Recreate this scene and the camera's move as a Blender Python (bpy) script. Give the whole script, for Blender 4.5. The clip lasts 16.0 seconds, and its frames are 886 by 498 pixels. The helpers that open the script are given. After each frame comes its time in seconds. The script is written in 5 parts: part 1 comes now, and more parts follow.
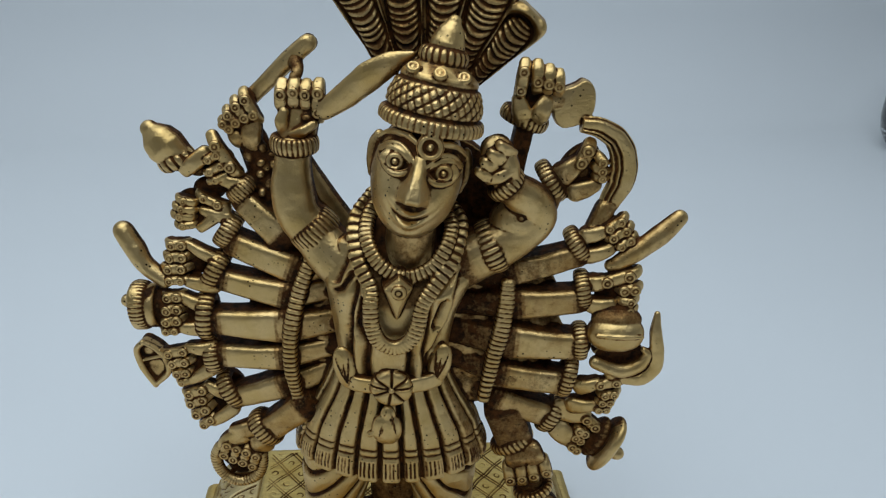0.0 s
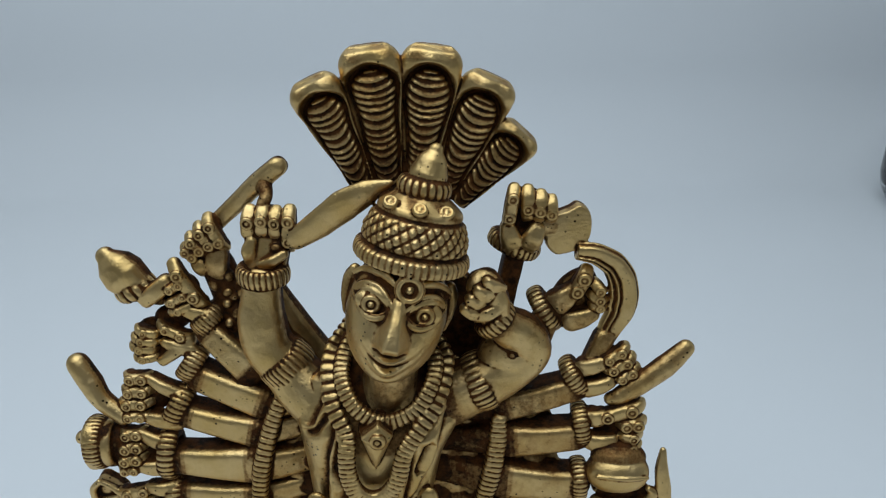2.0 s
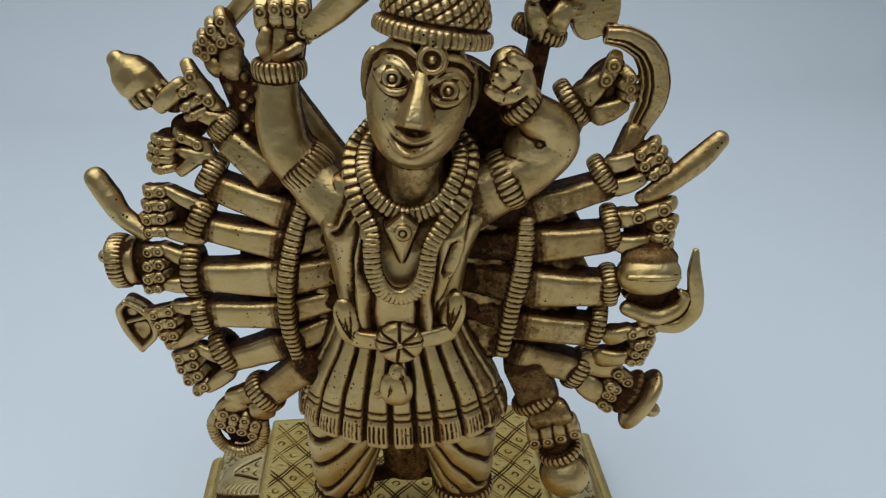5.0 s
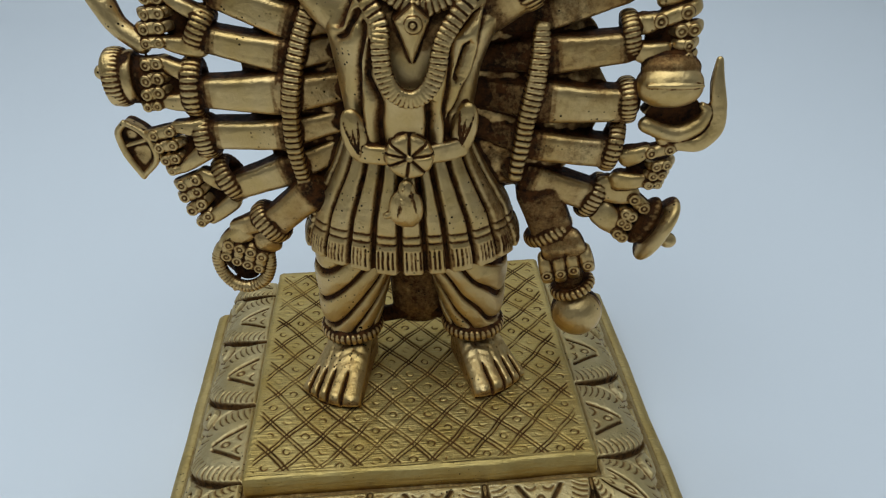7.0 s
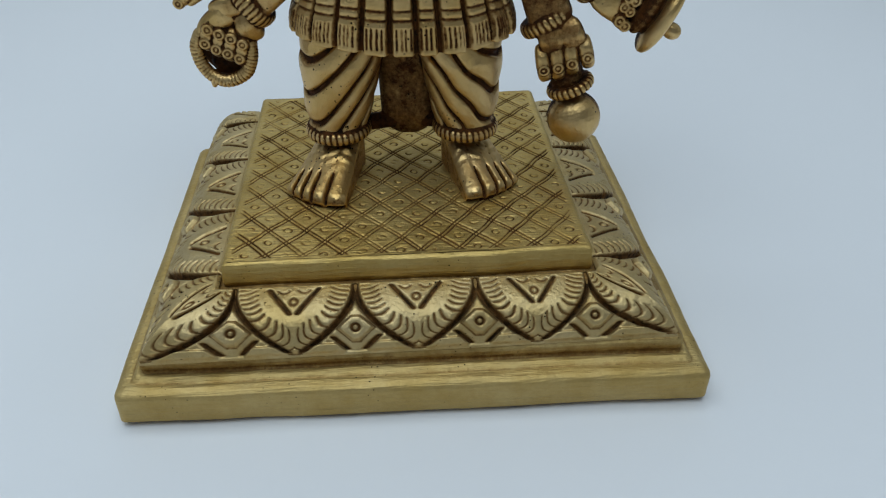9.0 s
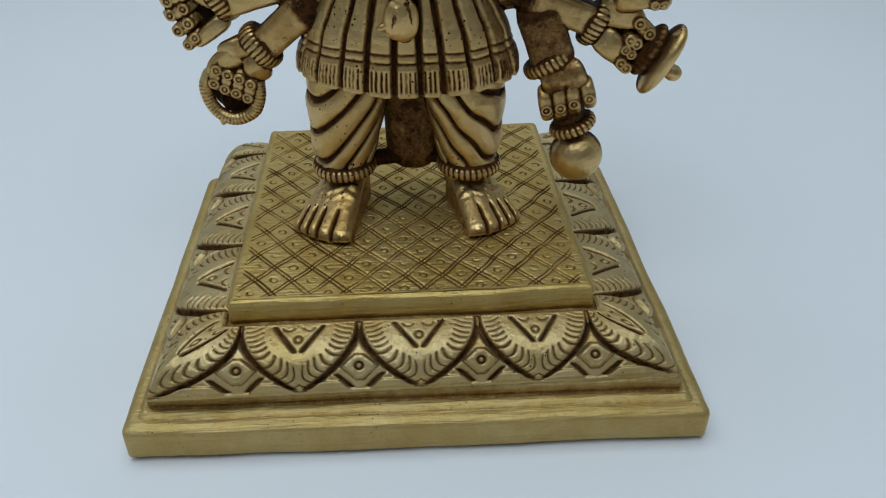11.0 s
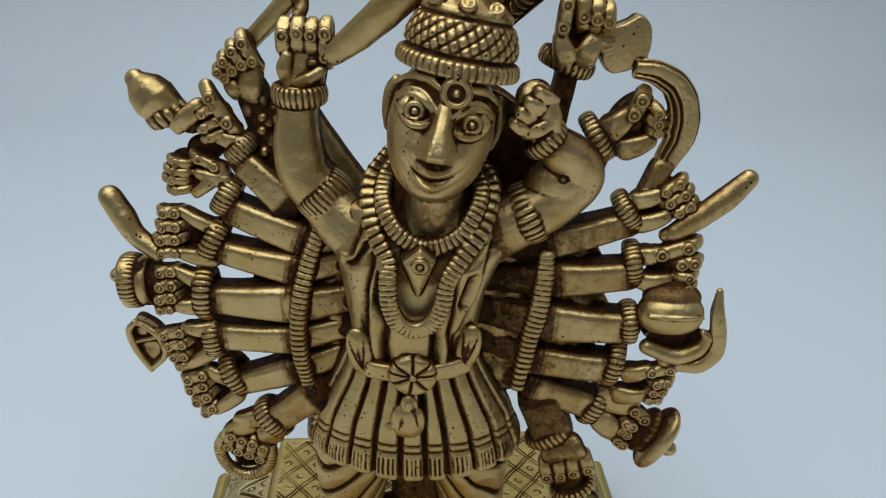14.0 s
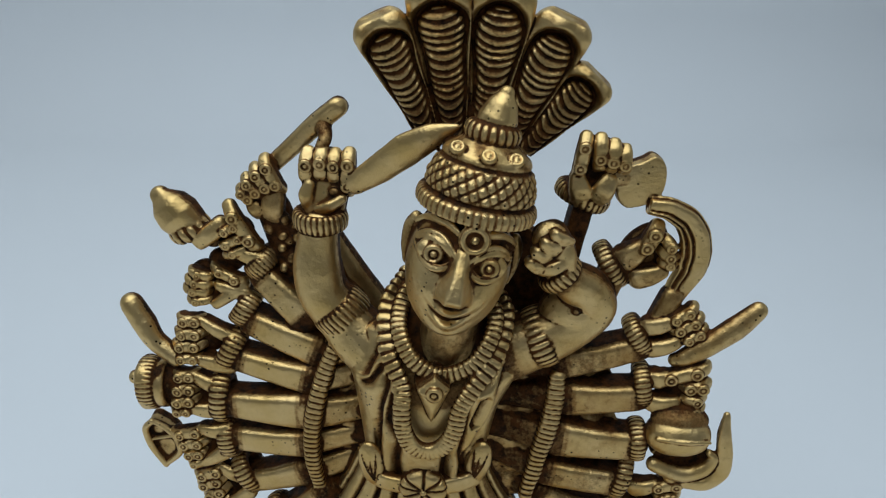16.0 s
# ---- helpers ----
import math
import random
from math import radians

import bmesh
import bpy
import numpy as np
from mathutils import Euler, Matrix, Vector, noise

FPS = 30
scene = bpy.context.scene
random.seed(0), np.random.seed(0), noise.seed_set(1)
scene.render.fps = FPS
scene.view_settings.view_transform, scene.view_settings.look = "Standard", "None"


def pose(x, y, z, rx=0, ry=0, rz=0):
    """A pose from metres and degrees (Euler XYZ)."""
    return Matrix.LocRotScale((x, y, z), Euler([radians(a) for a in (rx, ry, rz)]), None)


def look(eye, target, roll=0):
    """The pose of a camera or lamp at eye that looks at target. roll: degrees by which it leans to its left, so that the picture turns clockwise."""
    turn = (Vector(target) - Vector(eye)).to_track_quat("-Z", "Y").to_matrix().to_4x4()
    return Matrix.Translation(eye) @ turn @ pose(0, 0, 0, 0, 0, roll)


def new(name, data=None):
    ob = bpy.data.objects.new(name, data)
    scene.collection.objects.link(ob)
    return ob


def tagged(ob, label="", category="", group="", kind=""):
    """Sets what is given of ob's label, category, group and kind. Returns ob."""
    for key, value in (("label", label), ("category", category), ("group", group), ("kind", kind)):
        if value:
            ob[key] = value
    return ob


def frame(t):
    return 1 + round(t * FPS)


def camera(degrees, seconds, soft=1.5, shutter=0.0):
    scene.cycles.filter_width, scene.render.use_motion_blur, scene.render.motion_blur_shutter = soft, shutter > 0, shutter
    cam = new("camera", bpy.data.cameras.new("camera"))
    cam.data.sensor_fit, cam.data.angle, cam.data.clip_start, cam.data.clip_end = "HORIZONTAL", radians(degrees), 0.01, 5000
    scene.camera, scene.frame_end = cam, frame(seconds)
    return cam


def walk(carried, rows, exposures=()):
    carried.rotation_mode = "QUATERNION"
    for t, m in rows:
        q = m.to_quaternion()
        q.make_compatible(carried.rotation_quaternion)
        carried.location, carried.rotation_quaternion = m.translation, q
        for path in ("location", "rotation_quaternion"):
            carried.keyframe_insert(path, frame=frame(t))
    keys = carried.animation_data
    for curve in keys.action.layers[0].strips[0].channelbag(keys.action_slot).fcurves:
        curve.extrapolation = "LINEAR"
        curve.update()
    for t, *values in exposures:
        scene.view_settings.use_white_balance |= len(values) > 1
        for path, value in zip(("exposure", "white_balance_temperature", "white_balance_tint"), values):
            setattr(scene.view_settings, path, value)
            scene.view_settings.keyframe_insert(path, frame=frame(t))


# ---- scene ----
cam = camera(59.68, 16.0, soft=1.2)
PATH = [
    (0, (-0.00065, -0.20266, 0.25199), (0.03896, 0.24332, 0.02944), 1.18),
    (0.5, (-0.00105, -0.19329, 0.24751), (0.03996, 0.25109, 0.02203), 1.27),
    (1, (0.00201, -0.18694, 0.24777), (0.04612, 0.25922, 0.02643), 1.47),
    (1.5, (0.00358, -0.18011, 0.25794), (0.04740, 0.27137, 0.04759), 1.36),
    (2, (0.00494, -0.17489, 0.26789), (0.04698, 0.28030, 0.06531), 0.78),
    (2.5, (0.00446, -0.17395, 0.26838), (0.04572, 0.28059, 0.06420), 0.79),
    (3, (0.00334, -0.17562, 0.26313), (0.04335, 0.27652, 0.05343), 0.56),
    (3.5, (0.00172, -0.17858, 0.25600), (0.04084, 0.27096, 0.04062), 0.46),
    (4, (0.00090, -0.18149, 0.25107), (0.03612, 0.26456, 0.02791), -0.24),
    (4.5, (0.00229, -0.18291, 0.24083), (0.03558, 0.25776, 0.00696), -0.76),
    (4.7, (0.00250, -0.18369, 0.23677), (0.03306, 0.25654, 0.00169), -1.15),
    (6.8, (-0.00189, -0.19446, 0.20580), (0.02364, 0.22807, -0.06032), -1.44),
    (7, (-0.00085, -0.19451, 0.20101), (0.02333, 0.22380, -0.07181), -1.55),
    (7.5, (-0.00077, -0.19900, 0.18792), (0.02419, 0.21383, -0.09307), -1.34),
    (8, (-0.00060, -0.20286, 0.17876), (0.02576, 0.20566, -0.10832), -0.95),
    (8.5, (-0.00262, -0.20711, 0.16915), (0.02526, 0.19887, -0.12138), -0.54),
    (8.7, (-0.00319, -0.20888, 0.16398), (0.02659, 0.19483, -0.12950), -0.18),
    (9.85, (-0.00310, -0.21585, 0.14890), (0.02660, 0.18400, -0.15250), -0.30),
    (10.8, (-0.00251, -0.21566, 0.15525), (0.02266, 0.19780, -0.12479), -0.60),
    (11, (-0.00136, -0.20944, 0.16572), (0.02287, 0.19528, -0.12688), -0.36),
    (11.5, (-0.00313, -0.20043, 0.18233), (0.02023, 0.21035, -0.10177), -0.67),
    (12, (-0.00451, -0.19327, 0.19993), (0.01398, 0.22692, -0.07044), -0.74),
    (12.5, (-0.00203, -0.18868, 0.21257), (0.01608, 0.23948, -0.04502), -0.57),
    (13, (-0.00380, -0.18500, 0.22150), (0.01472, 0.24755, -0.02862), -0.31),
    (13.5, (-0.00075, -0.17956, 0.23086), (0.01977, 0.25800, -0.01021), 0.04),
    (14, (0.00139, -0.17739, 0.23667), (0.02297, 0.26288, 0.00067), 0.09),
    (14.5, (0.00086, -0.17356, 0.24529), (0.02194, 0.27092, 0.01728), -0.02),
    (15, (0.00103, -0.16934, 0.25664), (0.02274, 0.27925, 0.03689), 0.22),
    (15.5, (0.00065, -0.16800, 0.26408), (0.02246, 0.28170, 0.04659), 0.69),
    (16, (-0.00106, -0.16719, 0.26453), (0.01735, 0.27487, 0.03164), 1.36),
]
walk(cam, [(t, look(eye, target, roll)) for t, eye, target, roll in PATH])

# ---- light: a white photo tent with a lamp panel in its roof, open to a dim room ----
world = bpy.data.worlds.new("room_air")
scene.world = world
world.use_nodes = True
world.node_tree.nodes["Background"].inputs[0].default_value = (0.55, 0.65, 0.8, 1)
world.node_tree.nodes["Background"].inputs[1].default_value = 0.16


def area_lamp(name, at, aim, sx, sy, watts, colour):
    data = bpy.data.lights.new(name, "AREA")
    data.shape, data.size, data.size_y, data.energy, data.color = "RECTANGLE", sx, sy, watts, colour
    ob = new(name, data)
    ob.matrix_world = look(at, aim)
    return ob


area_lamp("roof_lamp", (-0.10, -0.14, 0.91), (0.05, -0.10, 0.0), 1.04, 0.9, 7.1, (0.785, 0.913, 1.008))
scene.view_settings.exposure = 0.0


# ---- materials ----
def material(name):
    m = bpy.data.materials.new(name)
    m.use_nodes = True
    nt = m.node_tree
    return m, nt, nt.nodes["Principled BSDF"]


def node(nt, kind, **values):
    n = nt.nodes.new(kind)
    for key, value in values.items():
        n.inputs[key.replace("_", " ")].default_value = value
    return n


def ramp(nt, source, stops):
    n = nt.nodes.new("ShaderNodeValToRGB")
    while len(n.color_ramp.elements) < len(stops):
        n.color_ramp.elements.new(0.5)
    for e, (p, c) in zip(n.color_ramp.elements, stops):
        e.position, e.color = p, (*c, 1) if len(c) == 3 else c
    nt.links.new(source, n.inputs[0])
    return n.outputs[0]


def mix(nt, fac, a, b, mode="MIX"):
    n = nt.nodes.new("ShaderNodeMix")
    n.data_type, n.blend_type = "RGBA", mode
    for sock, value in ((n.inputs[0], fac), (n.inputs[6], a), (n.inputs[7], b)):
        if hasattr(value, "links"):
            nt.links.new(value, sock)
        else:
            sock.default_value = value
    return n.outputs[2]


def calc(nt, op, a, b=0.0, c=0.0, clamp=False):
    n = nt.nodes.new("ShaderNodeMath")
    n.operation, n.use_clamp = op, clamp
    for sock, value in zip(n.inputs, (a, b, c)):
        if hasattr(value, "links"):
            nt.links.new(value, sock)
        else:
            sock.default_value = value
    return n.outputs[0]


def noise_of(nt, coords, scale, detail=4.0, rough=0.55):
    n = node(nt, "ShaderNodeTexNoise", Scale=scale, Detail=detail, Roughness=rough)
    nt.links.new(coords, n.inputs["Vector"])
    return n.outputs[0]


def brass(name, light, dark, gloss, streaks=False, pits=1.0, grimy=0.3, grain=1.0):
    """Cast brass, darkened by antique lacquer and painted-in crevice shade as the mesh says, worn through in places."""
    m, nt, b = material(name)
    co = nt.nodes.new("ShaderNodeTexCoord").outputs["Object"]
    at = nt.nodes.new("ShaderNodeAttribute")
    at.attribute_name = "patina_shade"
    coarse = noise_of(nt, co, 90, 3)
    fine = noise_of(nt, co, 900, 5, 0.65)
    speck = noise_of(nt, co, 330, 4, 0.7)
    # lacquer and painted crevice shade from the mesh, broken up at its rim by grain
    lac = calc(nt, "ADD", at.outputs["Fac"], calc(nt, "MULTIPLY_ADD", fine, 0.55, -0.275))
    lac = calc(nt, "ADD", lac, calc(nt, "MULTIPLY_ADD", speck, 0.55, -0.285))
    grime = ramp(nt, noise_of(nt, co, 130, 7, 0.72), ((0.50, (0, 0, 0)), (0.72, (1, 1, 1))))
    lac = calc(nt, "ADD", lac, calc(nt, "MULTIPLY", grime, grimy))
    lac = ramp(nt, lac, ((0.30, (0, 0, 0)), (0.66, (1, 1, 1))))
    vor = node(nt, "ShaderNodeTexVoronoi", Scale=560.0)
    nt.links.new(co, vor.inputs["Vector"])
    where = ramp(nt, noise_of(nt, co, 60, 2), ((0.49, (0, 0, 0)), (0.62, (1, 1, 1))))
    hole = calc(nt, "MULTIPLY", calc(nt, "LESS_THAN", vor.outputs["Distance"], 0.16 * pits), where)
    metal = mix(nt, ramp(nt, coarse, ((0.35, (0, 0, 0)), (0.68, (1, 1, 1)))), (*light, 1), (light[0] * 0.86, light[1] * 0.80, light[2] * 0.62, 1))
    metal = mix(nt, calc(nt, "MULTIPLY", fine, 0.35), metal, (light[0] * 0.6, light[1] * 0.55, light[2] * 0.45, 1))
    stain = mix(nt, ramp(nt, speck, ((0.38, (0, 0, 0)), (0.64, (1, 1, 1)))), (*dark, 1), (dark[0] * 6.5, dark[1] * 5.5, dark[2] * 4.5, 1))
    # thin lacquer tints the metal red-brown before it covers it
    thin = calc(nt, "ADD", at.outputs["Fac"], calc(nt, "MULTIPLY_ADD", speck, 0.5, -0.25))
    thin = calc(nt, "ADD", thin, calc(nt, "MULTIPLY_ADD", coarse, 0.3, -0.15))
    thin = ramp(nt, thin, ((0.11, (0, 0, 0)), (0.44, (0.85, 0.85, 0.85))))
    metal = mix(nt, thin, metal, (light[0] * 0.44, light[1] * 0.31, light[2] * 0.21, 1))
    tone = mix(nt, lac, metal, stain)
    tone = mix(nt, hole, tone, (0.012, 0.008, 0.004, 1))
    nt.links.new(tone, b.inputs["Base Color"])
    nt.links.new(calc(nt, "MULTIPLY_ADD", lac, -0.9, 1.0), b.inputs["Metallic"])
    b.inputs["Specular IOR Level"].default_value = 0.1
    ro = calc(nt, "ADD", calc(nt, "MULTIPLY_ADD", fine, 0.22, gloss - 0.11), calc(nt, "MULTIPLY", lac, 0.28))
    nt.links.new(ro, b.inputs["Roughness"])
    h = calc(nt, "ADD", calc(nt, "MULTIPLY", fine, 0.4), calc(nt, "MULTIPLY", noise_of(nt, co, 300, 3), 0.75))
    if streaks:
        st = nt.nodes.new("ShaderNodeMapping")
        st.inputs["Scale"].default_value = (0.06, 1.0, 1.0)
        nt.links.new(co, st.inputs["Vector"])
        h = calc(nt, "ADD", h, calc(nt, "MULTIPLY", noise_of(nt, st.outputs[0], 1100, 3), 1.2))
    h = calc(nt, "SUBTRACT", h, calc(nt, "MULTIPLY", hole, 1.5))
    bump = node(nt, "ShaderNodeBump", Strength=0.55, Distance=0.0005 * grain)
    nt.links.new(h, bump.inputs["Height"])
    nt.links.new(bump.outputs[0], b.inputs["Normal"])
    return m


def paper(name, colour):
    m, nt, b = material(name)
    co = nt.nodes.new("ShaderNodeTexCoord").outputs["Object"]
    big, small = noise_of(nt, co, 3.0, 2), noise_of(nt, co, 700, 3)
    nt.links.new(mix(nt, big, (*colour, 1), tuple(c * 0.95 for c in colour) + (1,)), b.inputs["Base Color"])
    b.inputs["Roughness"].default_value = 0.75
    bump = node(nt, "ShaderNodeBump", Strength=0.05, Distance=0.0004)
    nt.links.new(small, bump.inputs["Height"])
    nt.links.new(bump.outputs[0], b.inputs["Normal"])
    return m


STATUE = brass("antique_brass", (0.735, 0.512, 0.228), (0.014, 0.0056, 0.0014), 0.385, pits=1.05, grimy=0.28, grain=1.4)
BASE = brass("filed_brass", (0.605, 0.452, 0.196), (0.03, 0.018, 0.007), 0.58, streaks=True, pits=0.7, grimy=0.12, grain=1.4)
PETAL = brass("chased_brass", (0.645, 0.50, 0.258), (0.022, 0.012, 0.004), 0.51, pits=0.9, grimy=0.2, grain=2.5)
PLATE = brass("engraved_brass", (0.625, 0.455, 0.172), (0.018, 0.009, 0.003), 0.52, streaks=True, pits=0.7, grimy=0.2, grain=1.4)
PAPER = paper("white_paper", (0.80, 0.81, 0.82))
GLASS, _nt, _b = material("clear_glass")
_b.inputs["Transmission Weight"].default_value = 1.0
_b.inputs["Roughness"].default_value = 0.02
_b.inputs["IOR"].default_value = 1.46
_b.inputs["Base Color"].default_value = (0.93, 0.96, 0.96, 1)


from mathutils.bvhtree import BVHTree


# ---- mesh kit: everything in millimetres, turned into metres at the end ----
def smooth(a, b, x):
    t = np.clip((x - a) / (b - a), 0, 1)
    return t * t * (3 - 2 * t)


def bell(x, w):
    return np.exp(-((x / w) ** 2))


def norm(v):
    v = np.asarray(v, float)
    return v / max(np.linalg.norm(v), 1e-9)


FRONT = norm((-0.12, -1.0, 0.0))


def lattice_noise(q, seed):
    """Smooth random values between -1 and 1 at the points q."""
    table = np.random.RandomState(seed).uniform(-1, 1, 4096)
    i = np.floor(q).astype(np.int64)
    f = q - i
    f = f * f * (3 - 2 * f)
    out = 0.0
    for dx in (0, 1):
        for dy in (0, 1):
            for dz in (0, 1):
                h = ((i[:, 0] + dx) * 374761393 + (i[:, 1] + dy) * 668265263 + (i[:, 2] + dz) * 2147483647) % 4093
                w = np.abs(1 - dx - f[:, 0]) * np.abs(1 - dy - f[:, 1]) * np.abs(1 - dz - f[:, 2])
                out = out + table[h] * w
    return out


class Cast:
    """Collects surfaces of one casting, with the lacquer and painted-in shade at each vertex."""

    def __init__(self):
        self.v, self.f, self.p, self.n = [], [], [], 0
        self.move = np.zeros(3)

    def grid(self, P, pat, wrap=False, flip=False, close=False):
        if close:
            pat = np.broadcast_to(pat, P.shape[:2])
            P = np.concatenate([np.repeat(P[:1].mean(1, keepdims=True), P.shape[1], 1), P, np.repeat(P[-1:].mean(1, keepdims=True), P.shape[1], 1)])
            pat = np.concatenate([pat[:1], pat, pat[-1:]])
        nu, nv = P.shape[:2]
        self.v.append(P.reshape(-1, 3) + self.move)
        self.p.append(np.broadcast_to(pat, (nu, nv)).reshape(-1))
        i = np.arange(nu * nv).reshape(nu, nv) + self.n
        if wrap:
            i = np.concatenate([i, i[:, :1]], axis=1)
        q = np.stack([i[:-1, :-1], i[1:, :-1], i[1:, 1:], i[:-1, 1:]], axis=-1).reshape(-1, 4)
        self.f.append(q[:, ::-1] if flip else q)
        self.n += nu * nv

    def mesh(self, name, mat):
        v, f, p = np.concatenate(self.v) * 0.001, np.concatenate(self.f), np.clip(np.concatenate(self.p), 0, 1)
        me = bpy.data.meshes.new(name)
        me.from_pydata(v.tolist(), [], f.tolist())
        me.attributes.new("patina_shade", "FLOAT", "POINT").data.foreach_set("value", p.astype(np.float32))
        me.polygons.foreach_set("use_smooth", np.ones(len(f), bool))
        me.materials.append(mat)
        me.update()
        return me

    def fused(self, name, mat, voxel=0.30):
        """The casting as one skin: all surfaces melted together, slightly uneven as poured metal is, the lacquer
        carried over and crevice shade painted in by curvature.
        """
        soup = new("soup", self.mesh("soup", mat))
        melt = soup.modifiers.new("melt", "REMESH")
        melt.mode, melt.voxel_size, melt.adaptivity = "VOXEL", voxel * 0.001, 0.0
        me = bpy.data.meshes.new_from_object(soup.evaluated_get(bpy.context.evaluated_depsgraph_get()))
        bpy.data.objects.remove(soup)
        n = len(me.vertices)
        ed = np.empty(len(me.edges) * 2, np.int32)
        me.edges.foreach_get("vertices", ed)
        a, b = ed.reshape(-1, 2).T
        skin = np.arange(n)
        while True:
            low = np.minimum(skin[a], skin[b])
            nxt = skin.copy()
            np.minimum.at(nxt, skin[a], low)
            np.minimum.at(nxt, skin[b], low)
            for k in range(6):
                nxt = nxt[nxt]
            if (nxt == skin).all():
                break
            skin = nxt
        keep = skin == np.bincount(skin).argmax()
        fv = np.empty(len(me.polygons) * 4, np.int32)
        me.polygons.foreach_get("vertices", fv)
        fv = fv.reshape(-1, 4)
        fv = (np.cumsum(keep) - 1)[fv[keep[fv[:, 0]]]]
        co = np.empty(n * 3, np.float32)
        me.vertices.foreach_get("co", co)
        co = co.reshape(-1, 3)[keep]
        me = bpy.data.meshes.new(name)
        me.vertices.add(len(co))
        me.vertices.foreach_set("co", co.reshape(-1))
        me.loops.add(fv.size)
        me.loops.foreach_set("vertex_index", fv.reshape(-1).astype(np.int32))
        me.polygons.add(len(fv))
        me.polygons.foreach_set("loop_start", np.arange(0, fv.size, 4, dtype=np.int32))
        me.update(calc_edges=True)
        v0, f0, p0 = np.concatenate(self.v) * 0.001, np.concatenate(self.f), np.clip(np.concatenate(self.p), 0, 1)
        tree = BVHTree.FromPolygons(v0.tolist(), f0.tolist())
        n = len(me.vertices)
        co = np.empty(n * 3, np.float32)
        me.vertices.foreach_get("co", co)
        co = co.reshape(-1, 3)
        at = np.fromiter((tree.find_nearest(q)[2] for q in co.tolist()), np.int64, n)
        pa = p0[f0].mean(1)[at]
        ed = np.empty(len(me.edges) * 2, np.int32)
        me.edges.foreach_get("vertices", ed)
        a, b = ed.reshape(-1, 2).T
        deg = np.bincount(a, minlength=n) + np.bincount(b, minlength=n)

        def eased(x):
            return (np.bincount(a, x[b], n) + np.bincount(b, x[a], n)) / np.maximum(deg, 1)

        for k in range(2):
            co = co * 0.7 + 0.3 * np.stack([eased(co[:, i]) for i in range(3)], axis=1)
            pa = pa * 0.75 + 0.25 * eased(pa)
        nor = np.empty(n * 3, np.float32)
        me.vertices.foreach_set("co", co.astype(np.float32).reshape(-1))
        me.update()
        me.vertices.foreach_get("normal", nor)
        # curvature paints recesses darker and ridges lighter: lacquer and crevice shade in one
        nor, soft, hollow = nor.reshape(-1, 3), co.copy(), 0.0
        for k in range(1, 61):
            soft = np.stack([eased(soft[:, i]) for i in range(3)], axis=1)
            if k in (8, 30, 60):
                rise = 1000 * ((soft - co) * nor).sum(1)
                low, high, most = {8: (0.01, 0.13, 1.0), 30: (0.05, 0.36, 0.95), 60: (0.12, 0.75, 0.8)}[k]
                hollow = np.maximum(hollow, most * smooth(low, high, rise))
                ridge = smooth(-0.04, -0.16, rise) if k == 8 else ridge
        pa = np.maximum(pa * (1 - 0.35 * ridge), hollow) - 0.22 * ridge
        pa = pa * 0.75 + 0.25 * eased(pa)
        m = co * 1000
        for amp, cell in ((0.10, 8.0), (0.05, 2.6), (0.018, 1.2)):
            co = co + 0.001 * amp * np.stack([lattice_noise(m / cell, k) for k in (1, 2, 3)], axis=1)
        me.vertices.foreach_set("co", co.astype(np.float32).reshape(-1))
        me.attributes.new("patina_shade", "FLOAT", "POINT").data.foreach_set("value", pa.astype(np.float32))
        me.polygons.foreach_set("use_smooth", np.ones(len(me.polygons), bool))
        me.materials.clear()
        me.materials.append(mat)
        me.name = name
        me.update()
        return me

    # -- shapes --
    def sweep(self, pts, ra, rb=None, n=20, steps=8, pat=0.0, back=0.9, square=2.0, ends=0.0, ribs=0, rib=0.0, cap=True, side=None):
        """A limb along points: ra in the plane of the picture, rb in depth; a round cap at each end; lacquer and
        painted crevice shade on its back, at its ends and between ribs.
        """
        pts = np.asarray(pts, float)
        ra = np.interp(np.linspace(0, 1, len(pts)), np.linspace(0, 1, np.size(ra)), np.atleast_1d(ra))
        rb = ra if rb is None else np.interp(np.linspace(0, 1, len(pts)), np.linspace(0, 1, np.size(rb)), np.atleast_1d(rb))
        m = (len(pts) - 1) * steps + 1
        t = np.linspace(0, len(pts) - 1, m)
        k = np.minimum(t.astype(int), len(pts) - 2)
        e = (t - k)[:, None]
        ext = np.vstack([2 * pts[0] - pts[1], pts, 2 * pts[-1] - pts[-2]])
        p0, p1, p2, p3 = ext[k], ext[k + 1], ext[k + 2], ext[k + 3]
        c = 0.5 * (2 * p1 + (p2 - p0) * e + (2 * p0 - 5 * p1 + 4 * p2 - p3) * e**2 + (3 * p1 - p0 - 3 * p2 + p3) * e**3)
        a, b = np.interp(t, np.arange(len(pts)), ra), np.interp(t, np.arange(len(pts)), rb)
        tan = np.gradient(c, axis=0)
        tan /= np.linalg.norm(tan, axis=1)[:, None] + 1e-9
        s = np.linspace(0, 1, m)
        if cap:
            ang = np.radians([8, 25, 45, 65])
            c = np.vstack([c[0] - tan[0] * a[0] * np.cos(ang)[:, None], c, c[-1] + tan[-1] * a[-1] * np.cos(ang[::-1])[:, None]])
            a = np.r_[a[0] * np.sin(ang), a, a[-1] * np.sin(ang[::-1])]
            b = np.r_[b[0] * np.sin(ang), b, b[-1] * np.sin(ang[::-1])]
            tan = np.vstack([np.repeat(tan[:1], 4, 0), tan, np.repeat(tan[-1:], 4, 0)])
            s = np.r_[np.zeros(4), s, np.ones(4)]
        f = FRONT if side is None else norm(side)
        nrm = f - tan * (tan @ f)[:, None]
